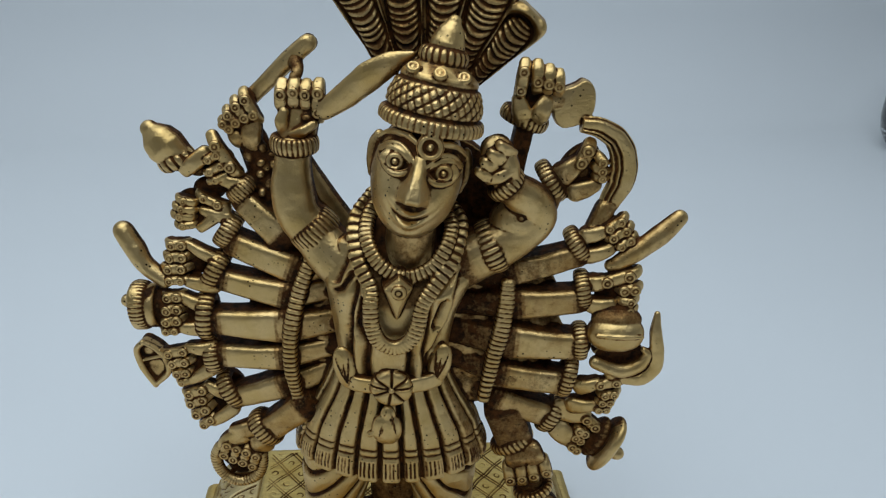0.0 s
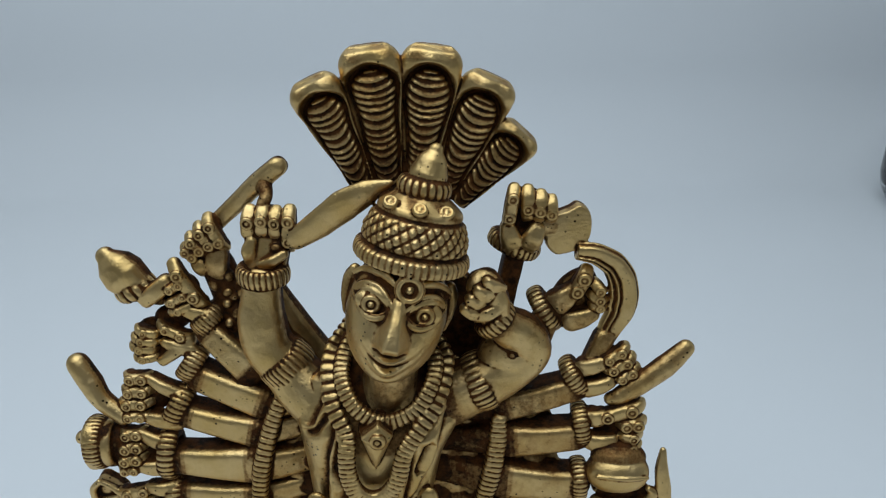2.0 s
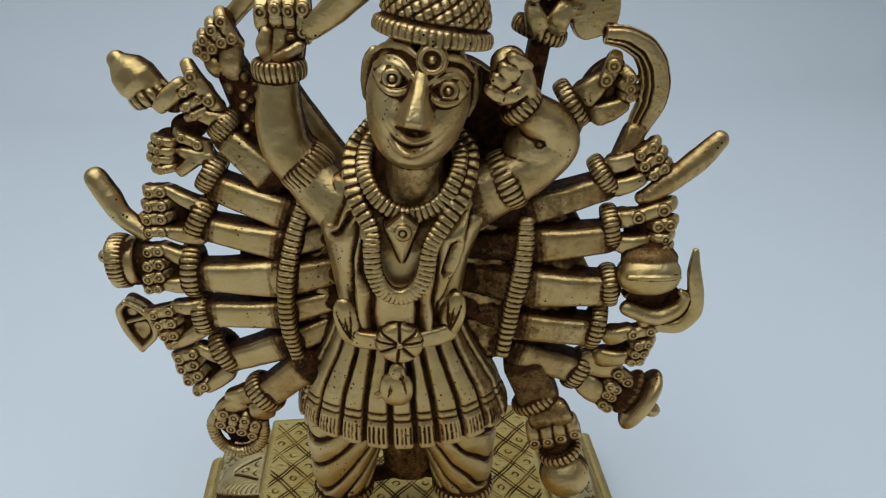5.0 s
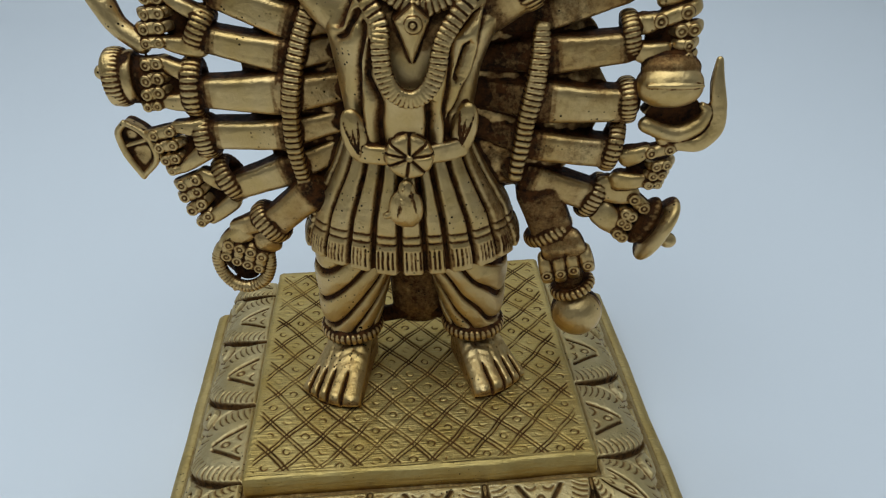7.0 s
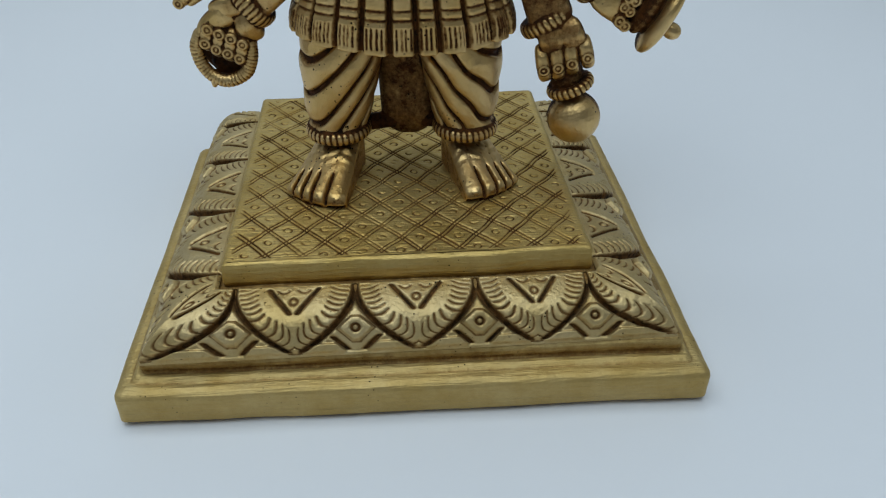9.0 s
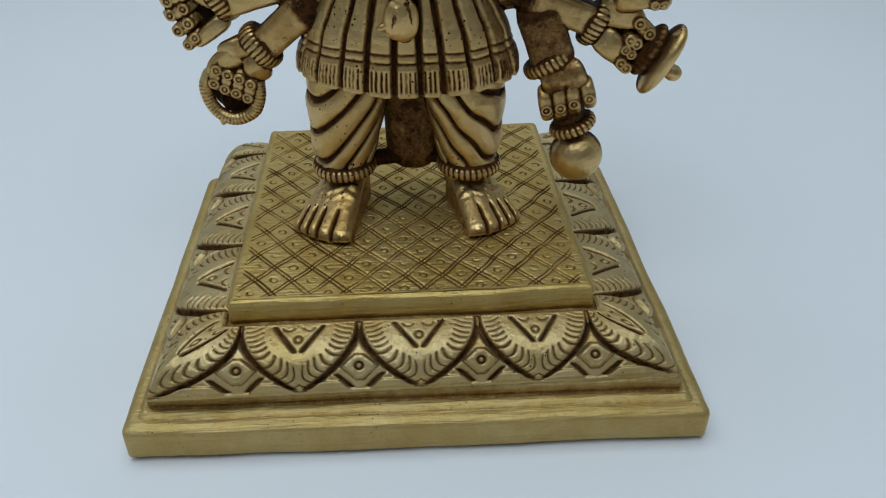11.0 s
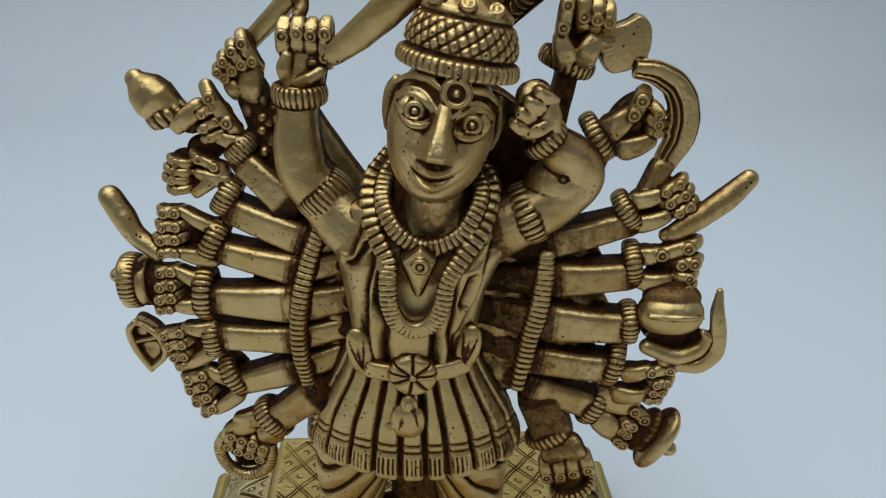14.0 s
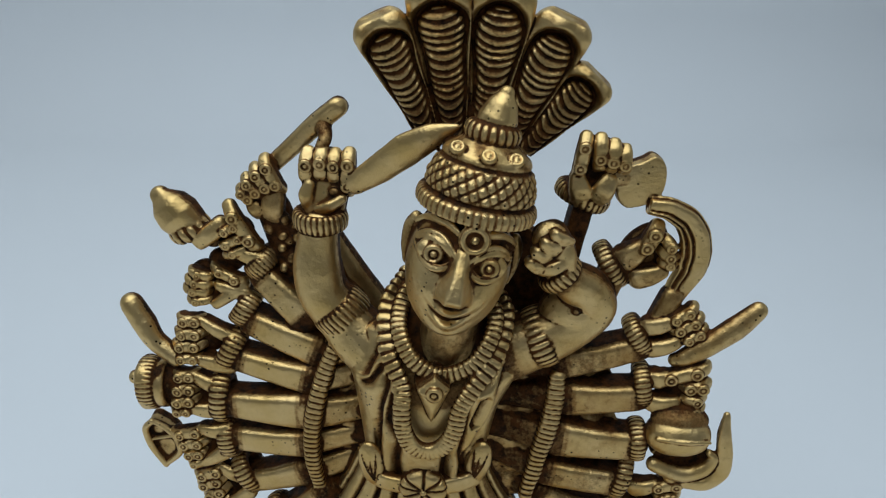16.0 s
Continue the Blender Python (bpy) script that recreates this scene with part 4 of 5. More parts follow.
UP = norm((0.21, 0.13, 1.0))
OUT = norm(np.array((-0.10, -1.0, 0.0)))
OUT = norm(OUT - UP * (OUT @ UP))
RIGHT = norm(np.cross(UP, OUT)) * -1
if RIGHT[0] < 0:
    RIGHT = -RIGHT
HEAD = np.array((9.0, -9.4, 177.6))


def face_at(X, Y, Z):
    return HEAD + RIGHT * np.asarray(X)[..., None] + OUT * np.asarray(Y)[..., None] + UP * np.asarray(Z)[..., None]


la, lo = np.linspace(0.03, np.pi - 0.03, 130)[:, None], np.linspace(-np.pi, np.pi, 181)[None, :]
sz = np.cos(la)
taper = np.interp(sz, (-1, -0.6, 0.0, 0.5, 1), (0.84, 0.94, 1.0, 0.98, 0.95))
X = 12.3 * np.sin(la) ** 0.72 * np.sin(lo) * taper
Y = 12.4 * np.sin(la) ** 0.8 * np.cos(lo)
Z = 16.4 * sz + 0 * lo
fr = smooth(0.1, 0.6, np.cos(lo))
nose_w = np.interp(Z, (-5, -2.6, 2, 8), (3.4, 3.3, 2.2, 1.6))
nose_h = np.interp(Z, (-5.0, -4.2, -2.8, 2.6, 7, 9), (0.0, 4.6, 5.4, 3.6, 1.8, 0.0))
nose = nose_h * np.clip(1.58 - np.abs(X) / nose_w * 1.15, 0, 1)
dent = 1.5 * sum(bell(X - s * 6.2, 4.2) * bell(Z - 4.6, 3.0) for s in (-1, 1))
cheek = 1.0 * sum(bell(X - s * 6.0, 3.4) * bell(Z + 4.0, 3.4) for s in (-1, 1))
smile = Z + 9.3 - 0.085 * X**2
lips = 1.7 * bell(smile - 1.2, 0.9) * bell(X, 3.9) + 2.2 * bell(smile + 1.5, 1.1) * bell(X, 3.6) - 0.6 * bell(smile, 0.5) * bell(X, 4.6) - 0.3 * bell(smile + 3.0, 0.7) * bell(X, 4)
chin = 3.0 * bell(X, 4.6) * bell(Z + 13.4, 2.6)
Y = Y + fr * (nose - dent + cheek + lips + chin)
# sockets, nose sides and mouth line painted dark: lacquer and crevice shade
pa = fr * np.maximum.reduce([0.65 * bell(smile, 0.36) * bell(X, 4.8), 0.3 * bell(np.abs(X) - nose_w * 1.32, 0.5) * smooth(-5, -3.8, Z) * smooth(8, 4, Z), 0.45 * bell(Z + 5.2, 0.5) * bell(X, 3.6), 0.25 * bell(smile + 3.0, 0.5) * bell(X, 3.6), 0.35 * sum(bell(X - s * 6.2, 4.6) * bell(Z - 4.6, 3.2) for s in (-1, 1))])
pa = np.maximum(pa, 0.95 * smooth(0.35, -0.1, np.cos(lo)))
statue.grid(face_at(X, Y, Z), pa, close=True)


def on_face(x, z, lift=0.0):
    """A place on the brow or cheek, from the head's own axes."""
    s = max(1 - (z / 16.4) ** 2, 0.05)
    y = 12.4 * s**0.4 * math.sqrt(max(1 - (x / (12.6 * s**0.43)) ** 2, 0.02))
    y -= 1.3 * sum(math.exp(-(((x - q * 6.0) / 3.9) ** 2)) * math.exp(-(((z - 5.6) / 2.7) ** 2)) for q in (-1, 1))
    return face_at(x, y + lift, z)


for s in (-1, 1):
    ex, ez = s * 6.3, 4.6 - 0.25 * s
    arc = (-4.8, -2.4, 0, 2.4, 4.8)
    statue.ball(on_face(ex, ez, -0.6), (4.2, 2.2, 2.9), axis=UP, n=24, m=14, back=0.0)
    up_lid = [on_face(ex + s * q, ez + 3.1 * (1 - (q / 5) ** 2) + 0.1 * q, 1.1 - 0.05 * q * q) for q in arc]
    low_lid = [on_face(ex + s * q, ez - 2.9 * (1 - (q / 5) ** 2) + 0.1 * q, 0.9 - 0.05 * q * q) for q in arc]
    statue.sweep(up_lid, (0.5, 0.8, 0.9, 0.8, 0.5), n=10, steps=5, back=0.3)
    statue.sweep(low_lid, (0.45, 0.75, 0.8, 0.75, 0.45), n=10, steps=5, back=0.3)
    statue.sweep([q - UP * 1.0 + OUT * 0.25 for q in up_lid], 0.34, n=8, steps=5, pat=1.0, back=0)
    statue.sweep([q + UP * 0.95 + OUT * 0.2 for q in low_lid], 0.27, n=8, steps=5, pat=1.0, back=0)
    statue.stud(on_face(ex, ez, 1.7), 1.7, face=OUT, dark=0.5)
    brow = [on_face(ex + s * q, ez + 5.0 + 2.0 * (1 - (q / 5) ** 2) - 0.1 * q, 0.7) for q in (-5.2, -2.4, 0.4, 3.2, 5.4)]
    statue.sweep(brow, (0.6, 0.9, 0.95, 0.8, 0.5), n=10, steps=5, back=0.3)
    statue.sweep([on_face(ex + s * q, ez + 4.5 * (1 - (q / 5.6) ** 2) + 0.1 * q, 0.9) for q in arc], (0.4, 0.6, 0.65, 0.6, 0.4), n=8, steps=5, back=0.3)
    statue.sweep([q - UP * 1.3 + OUT * 0.1 for q in brow], 0.42, n=8, steps=5, pat=1.0, back=0)
    # ears
    statue.sweep([face_at(s * 11.8, -1.5, 8.6), face_at(s * 12.8, -2, 6.0), face_at(s * 12.6, -1.5, 1.6), face_at(s * 11.8, -0.5, -1.6)], (1.4, 1.5, 1.4, 1.2), n=12, pat=0.3)
statue.stud(on_face(1.6, 10.4, 2.1), 2.6, face=OUT, dark=0.12)
statue.ball(on_face(1.6, 10.4, 0.4), (3.3, 1.7, 3.3), axis=UP, n=18, m=10, back=0, pat=0.15)
statue.sweep([(6.6, -6.5, 148), (8.0, -9.4, 166)], (7.4, 7.0), n=24, pat=0.3)

# ---- crown ----
def crown(prof, folds):
    """A turned cap about the head's axis: rows of (height, radius), with a surface pattern folds(angle, height) -> (push, lacquer)."""
    prof = np.array(prof)
    h = np.linspace(prof[0, 0], prof[-1, 0], 90)[:, None]
    a = np.linspace(-np.pi, np.pi, 241)[None, :]
    rad = np.interp(h, prof[:, 0], prof[:, 1])
    push, lac = folds(a, h)
    rad = rad + push
    lift = -0.8 * np.cos(a) * smooth(24, 12, h)
    # the cap's back half is painted dark over its pattern
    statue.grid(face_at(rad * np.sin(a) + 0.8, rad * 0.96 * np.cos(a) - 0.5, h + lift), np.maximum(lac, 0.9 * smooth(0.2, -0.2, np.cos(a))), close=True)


def crown_mesh(a, h):
    p1, p2 = a * 5.6 + h / 4.2, a * 3.1 - h / 3.0
    cross = np.maximum(bell(np.mod(p1, 1.0) - 0.5, 0.15), bell(np.mod(p2, 1.0) - 0.5, 0.15))
    net = smooth(18.0, 18.6, h) * smooth(25.0, 24.4, h)
    band = smooth(17.6, 17.2, h)
    teeth = 1 - 2 * bell(np.mod(a * 52 / (2 * np.pi), 1.0) - 0.5, 0.2)
    rimline = bell(h - 17.8, 0.5) + bell(h - 25.3, 0.5)
    return -0.75 * net * cross + 0.3 * net + 0.22 * band * teeth - 0.7 * rimline, np.maximum.reduce([0.8 * net * cross, 0.8 * band * smooth(0.2, -0.7, teeth), 1.0 * rimline + 0 * a, 0.26 * smooth(25.6, 26.4, h) * (1 + np.sin(a * 7 + h)) + 0 * a])


crown(((13.6, 11.6), (14.1, 13.9), (15.6, 14.0), (16.9, 13.7), (17.6, 12.7), (21, 12.6), (25.0, 11.0), (25.8, 10.6), (27.2, 10.0), (29.8, 6.6), (31.2, 4.6)), crown_mesh)
statue.rope_ring(face_at(0.6, -0.4, 31.8), UP, 4.3, 4.3, 2.1, ribs=20)
statue.sweep([face_at(0.8, -0.4, 33.6), face_at(1.0, -0.4, 35.4), face_at(1.3, -0.3, 38.6), face_at(1.5, -0.3, 40.6)], (4.5, 4.6, 3.4, 1.8), n=24, steps=6)
for q in (-6.5, 0.4, 6.6):
    statue.stud(face_at(q, 9.2 - 0.06 * q * q, 28.4), 1.3, face=norm(OUT + UP * 0.9), dark=0.3)

# ---- the five-headed hood ----
def hood(tip, root, half):
    """One serpent: a sunk panel of overlapping belly scales inside a thick raised rim that swells into a blunt head."""
    t, b = np.array((tip[0], 12.5, tip[1])), np.array((root[0], 12.0, root[1]))
    ax = norm(t - b)
    t = t + ax * 4.8
    wide = norm(np.cross(ax, FRONT))
    front = np.cross(wide, ax)
    if front @ FRONT < 0:
        front = -front
    s, u = np.linspace(0, 1, 190)[:, None], np.linspace(-1, 1, 85)[None, :]
    L = np.linalg.norm(t - b)
    hw = 0.96 * np.interp(s, (0, 0.25, 0.8, 0.9, 1), (half * 0.42, half * 0.58, half * 1.02, half * 1.04, half))
    hw = hw * np.sqrt(np.clip(1 - (np.clip((s - 0.86) / 0.14, 0, 1) * 0.84) ** 2.6, 0, 1))
    wob = 0.05 * np.sin(s * 13 + tip[0])
    panel = np.hypot(u / (0.78 + wob), np.clip((s - 0.68) / 0.17, 0, 2))
    inside = smooth(1.06, 0.94, panel)
    groove = bell(panel - 1.05, 0.13)
    sc = np.mod(s * L / 1.9 - 1.5 * u * u + 0.18 * np.sin(s * 23 + tip[0]), 1.0)
    head = bell(s - 0.90, 0.10)
    rim = smooth(1.06, 1.35, panel) * np.sqrt(np.clip(1 - np.abs(u) ** 5, 0, 1))
    h = inside * (1.1 * np.sqrt(np.clip(1 - panel**2, 0, 1)) + 0.95 * (1 - sc)) - 1.2 * groove + rim * (1.8 + 1.7 * head * (1 + 0.25 * np.cos(u * 5.5 + tip[0]))) + 0.8 * bell(s - 0.83, 0.03) * bell(u, 0.7) * rim
    h = h * smooth(1.0, 0.965, s)
    P = b + ax * (s * L)[..., None] + wide * (hw * u)[..., None] + front * h[..., None]
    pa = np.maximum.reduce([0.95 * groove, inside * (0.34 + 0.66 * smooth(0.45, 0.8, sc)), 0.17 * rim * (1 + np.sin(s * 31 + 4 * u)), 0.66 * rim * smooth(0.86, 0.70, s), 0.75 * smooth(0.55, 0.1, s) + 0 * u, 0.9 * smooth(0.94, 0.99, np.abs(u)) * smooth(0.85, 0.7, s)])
    back = b + ax * (s * L)[..., None] + wide * (hw * u)[..., None] - front * (1.0 + 2.8 * np.sqrt(np.clip(1 - u * u, 0, 1)))[..., None]
    statue.grid(np.concatenate([P, back[:, ::-1]], axis=1), np.concatenate([pa, 0 * pa + 0.5], axis=1), wrap=True, close=True)


hood((-8.8, 225.6), (3.0, 200.0), 6.7)
hood((39.4, 213.4), (25.6, 197.6), 6.4)
hood((32.4, 226.0), (21.6, 199.6), 7.2)
hood((4.0, 233.0), (8.6, 201), 7.6)
hood((18.8, 233.0), (15.4, 201), 7.6)
statue.sweep([(14, 14, 203), (13, 13, 190), (12, 11, 172)], (8, 8, 9), (2.6, 4, 5), pat=0.85)

# ---- legs and feet ----
for sx, hip, ank, heel, big, small in ((-1, (-15.4, 3.4, 81), (-18.9, 0.2, 49), (-18.0, 4.0), (-21.4, -24.4), (-32.8, -16.8)), (1, (17.2, 0.8, 82), (19.0, -3.0, 50), (18.4, 1.5), (21.8, -24.0), (32.2, -16.6))):
    hip, ank = np.array(hip), np.array(ank)
    s, a = np.linspace(0, 1, 110)[:, None], np.linspace(-np.pi, np.pi, 181)[None, :]
    c = hip * (1 - s)[..., None] + ank * s[..., None]
    rad = np.interp(s, (0, 0.35, 0.8, 1.0), (11.8, 12.0, 9.9, 8.5))
    wave = np.cos((s + 0.016 * np.sin(a * 5 + s * 9 + sx) - 0.46 * np.cos(a - sx * 1.1)) * 3.2 * 2 * np.pi)
    cutp = smooth(-0.66, -0.97, wave) * smooth(1.0, 0.86, s)
    rad = rad - 1.25 * cutp + 0.18 * wave
    P = c + np.stack([rad * np.sin(a), -rad * 0.92 * np.cos(a) + 0 * s, 0 * s + 0 * a], axis=-1)
    # each leg is painted darker where it turns to the back
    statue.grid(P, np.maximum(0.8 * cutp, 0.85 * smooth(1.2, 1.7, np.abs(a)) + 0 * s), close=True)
    statue.rope_ring(ank + (0, -0.5, -0.6), (0, 0, 1), 7.8, 7.4, 1.9, ribs=34)
    # foot: a wedge fanning from the heel to five short toes parted by straight grooves
    u, v = np.linspace(0, 1, 90)[:, None], np.linspace(0, 1, 121)[None, :]
    big, small, heel = np.array(big), np.array(small), np.array(heel)
    hin, hout = heel + (-sx * 6.4, -1.0), heel + (sx * 6.6, 2.0)
    edges = (0.0, 0.30, 0.53, 0.70, 0.86, 1.0)
    toe = np.interp(v, edges, (0, 1, 2, 3, 4, 5))
    crown_ = np.abs(np.sin(np.pi * toe)) ** 0.5
    tipx = [np.interp(v, (0, 1), (big[i] - (sx * 4.4 if i == 0 else 0), small[i] + (sx * 1.6 if i == 0 else 2.0))) for i in (0, 1)]
    reach = 1.05 + 0.10 * np.sin(np.pi * v) - 0.05 * (1 - crown_)
    root = [np.interp(v, (0, 1), (hin[i], hout[i])) for i in (0, 1)]
    X, Y = (root[i] + (tipx[i] - root[i]) * reach * u for i in (0, 1))
    gap = sum(bell(v - e, 0.020) for e in edges[1:-1]) * smooth(0.66, 0.74, u)
    hh = np.interp(u, (0, 0.15, 0.35, 0.55, 0.75, 0.9, 1.0), (13.0, 12.6, 10.6, 8.0, 5.8, 4.5, 3.8))
    hh = hh * (1 - 0.28 * np.abs(2 * v - 1) ** 5) * np.interp(v, (0, 0.5, 1), (1.05, 1.0, 0.82)) + 0.4 * (crown_ - 0.6) * smooth(0.6, 0.8, u)
    hh = hh * np.sqrt(np.clip(1 - np.clip((u - 0.92) / 0.085, 0, 1) ** 2.4, 0.02, 1)) - 2.6 * gap
    wrinkle = 0.12 * np.sin(u * 60 + 3 * np.sin(v * 7)) * smooth(0.25, 0.4, u) * smooth(0.65, 0.5, u)
    P = np.stack([X, Y, 35.0 + np.maximum(hh, 0.3) + wrinkle], axis=-1)
    low = np.stack([X, Y, 34.6 + 0 * X], axis=-1)
    pa = np.maximum(0.95 * np.clip(gap, 0, 1), 0.55 * smooth(0.97, 1.0, u) + 0 * v)
    statue.grid(np.concatenate([P, low[:, ::-1]], axis=1), np.concatenate([pa, 0 * X + 0.6], axis=1), wrap=True, close=True, flip=sx > 0)
    for j in range(5):
        f = (edges[j] + edges[j + 1]) / 2
        q = [float(np.interp(f, v[0], (root[i] + (tipx[i] - root[i]) * reach * 0.95)[0])) for i in (0, 1)]
        statue.stud((*q, 38.4 - 0.35 * j), 0.8, dot=False, face=(0, -0.45, 0.9))
# support between the legs
statue.sweep([(2.4, 8, 50), (2.4, 8, 62), (2.4, 6, 84)], (8.2, 8.6, 9.0), (5.5, 5, 5), n=24, pat=0.5, square=3.5)
statue.sweep([(-14, 4, 47.5), (2, 6, 47.5), (16, 2, 48.5)], 2.6, n=14, pat=0.8)

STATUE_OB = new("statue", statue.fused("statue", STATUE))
tagged(STATUE_OB, "cast antique brass statue of a many-armed figure with serpent hood", "statue")


# ---- pedestal ----
def part(name, me, parent, label=""):
    ob = new(name, me)
    ob.parent = parent
    if label:
        ob["label"] = label
    return ob


pedestal = new("pedestal")
tagged(pedestal, "square brass pedestal with lotus petal border and engraved top plate", "pedestal")
X0, Y0, Y1 = 77.2, -73.6, 57.0


def stepped(rows, corner, n=10, wob=0.0):
    """A rounded rectangle carried up through rows of (half width, front y, back y, z, lacquer)."""
    c = Cast()
    P, pa = [], []
    for hw, ya, yb, z, lac in rows:
        ring = []
        for qx, qy, a0 in ((1, 1, 0), (-1, 1, 90), (-1, -1, 180), (1, -1, 270)):
            ox, oy = qx * (hw - corner), (yb - corner) if qy > 0 else (ya + corner)
            for a in np.radians(np.linspace(a0, a0 + 90, n)):
                ring.append((ox + corner * math.cos(a), oy + corner * math.sin(a), z))
            nx, ny = (-qx, qy) if qx * qy > 0 else (qx, -qy)
            ex, ey = nx * (hw - corner), (yb - corner) if ny > 0 else (ya + corner)
            a = math.radians(a0 + 90)
            for f in np.linspace(0, 1, 70)[1:-1]:
                ring.append((ox + (ex - ox) * f + corner * math.cos(a), oy + (ey - oy) * f + corner * math.sin(a), z))
        ring = np.array(ring)
        for q in ring:
            nz = noise.noise(Vector((q[0] * 0.05, q[1] * 0.05, z * 0.1)))
            chip = noise.noise(Vector((q[0] * 0.45, q[1] * 0.45, z * 0.5)))
            q += np.array((0.5, 0.5, 0.35)) * wob * nz + np.array((0.1, 0.1, 0.12)) * wob * chip
            if wob > 0.75:
                q += np.array((0.4, -0.019 * q[0] * (0.5 - 0.5 * math.tanh(q[1] / 30)), 0))
        P.append(ring)
        pa.append(np.full(len(ring), lac))
    c.grid(np.array(P), np.array(pa), wrap=True)
    return c


slab = stepped([(20, -20, 10, 1.2, 0.3), (X0 - 2.4, Y0 + 2.4, Y1 - 2, 1.2, 0.3), (X0 - 0.9, Y0 + 1.0, Y1 - 0.8, 2.0, 0.12), (X0, Y0, Y1, 3.2, 0.05), (X0, Y0, Y1, 10.2, 0.03), (X0 - 0.2, Y0 + 0.2, Y1 - 0.2, 11.2, 0.0), (X0 - 1.0, Y0 + 1.0, Y1 - 0.8, 12.0, 0.0),
                (X0 - 3.4, Y0 + 3.6, Y1 - 1.6, 12.5, 0.05), (X0 - 3.9, Y0 + 4.2, Y1 - 1.8, 12.2, 0.3), (X0 - 4.6, Y0 + 5.0, Y1 - 2, 13.2, 0.05), (X0 - 5.6, Y0 + 6.6, Y1 - 2.2, 13.6, 0.1), (X0 - 6.2, Y0 + 7.6, Y1 - 2.5, 12.6, 0.4), (X0 - 6.4, Y0 + 8.0, Y1 - 2.5, 14.0, 0.35),
                (X0 - 5.9, Y0 + 7.5, Y1 - 2.4, 14.6, 0.25), (X0 - 6.0, Y0 + 7.7, Y1 - 2.5, 17.0, 0.15), (X0 - 7.0, Y0 + 8.8, Y1 - 3, 17.6, 0.3), (51, -52, 51.5, 28.0, 0.4), (30, -30, 30, 28.2, 0.4)], 2.0, wob=0.8)
part("base_slab", slab.mesh("base_slab", BASE), pedestal, "filed brass base slab with rounded lower edge")

plate = stepped([(46, -46, 47, 27.5, 0.4), (49.2, -49.6, 50.4, 28.2, 0.25), (49.4, -49.8, 50.4, 29.5, 0.05), (49.0, -49.2, 50.0, 34.3, 0.03), (48.4, -48.6, 49.4, 35.0, 0.0), (47.6, -47.8, 48.6, 35.05, 0.0)], 1.0, wob=0.7)
gx, gy = np.linspace(-47.7, 47.7, 340)[:, None], np.linspace(-47.9, 48.7, 340)[None, :]
wx = gx + 0.45 * np.sin(gy * 0.21 + 1) + 0.5 * np.sin(gy * 0.07) + 0.2 * np.sin(gx * 0.5 + gy * 0.33)
wy = gy + 0.5 * np.sin(gx * 0.17) + 0.4 * np.sin(gx * 0.05 + 2)
p1, p2 = wx / 10.3 + wy / 11.6 + 0.16, wx / 10.3 - wy / 11.6 + 0.29


def twin(p):
    """Two scratched lines side by side."""
    return bell(np.abs(np.mod(p, 1.0) - 0.5) - 0.07, 0.035)


lines = np.maximum(twin(p1), twin(p2))
c1, c2 = np.mod(p1, 1.0), np.mod(p2, 1.0)
sx_, sy_ = 10.3 * 0.5 * (np.where(c1 > 0.5, c1 - 1, c1) + np.where(c2 > 0.5, c2 - 1, c2)), 11.6 * 0.5 * (np.where(c1 > 0.5, c1 - 1, c1) - np.where(c2 > 0.5, c2 - 1, c2))
dd_ = np.hypot(sx_, sy_)
ringm = bell(dd_ - 1.05, 0.26) * (0.55 + 0.45 * np.sin(gx * 0.9 + gy * 1.3))
lines = lines * (0.72 + 0.28 * np.sin(gx * 0.23 + 2 * np.sin(gy * 0.19)) * np.sin(gy * 0.31 + gx * 0.11))
edge = np.minimum(np.minimum(gx + 47.7, 47.7 - gx), np.minimum(gy + 47.9, 48.7 - gy))
keep = smooth(0.6, 1.6, edge)
P = np.stack([gx + 0 * gy, gy + 0 * gx, 35.1 - 0.62 * lines * keep - 0.45 * ringm * keep], axis=-1)
plate.grid(P, np.maximum(0.95 * lines, 0.75 * ringm) * keep)
part("top_plate", plate.mesh("top_plate", PLATE), pedestal, "brass plate engraved with crossed double lines and rings")


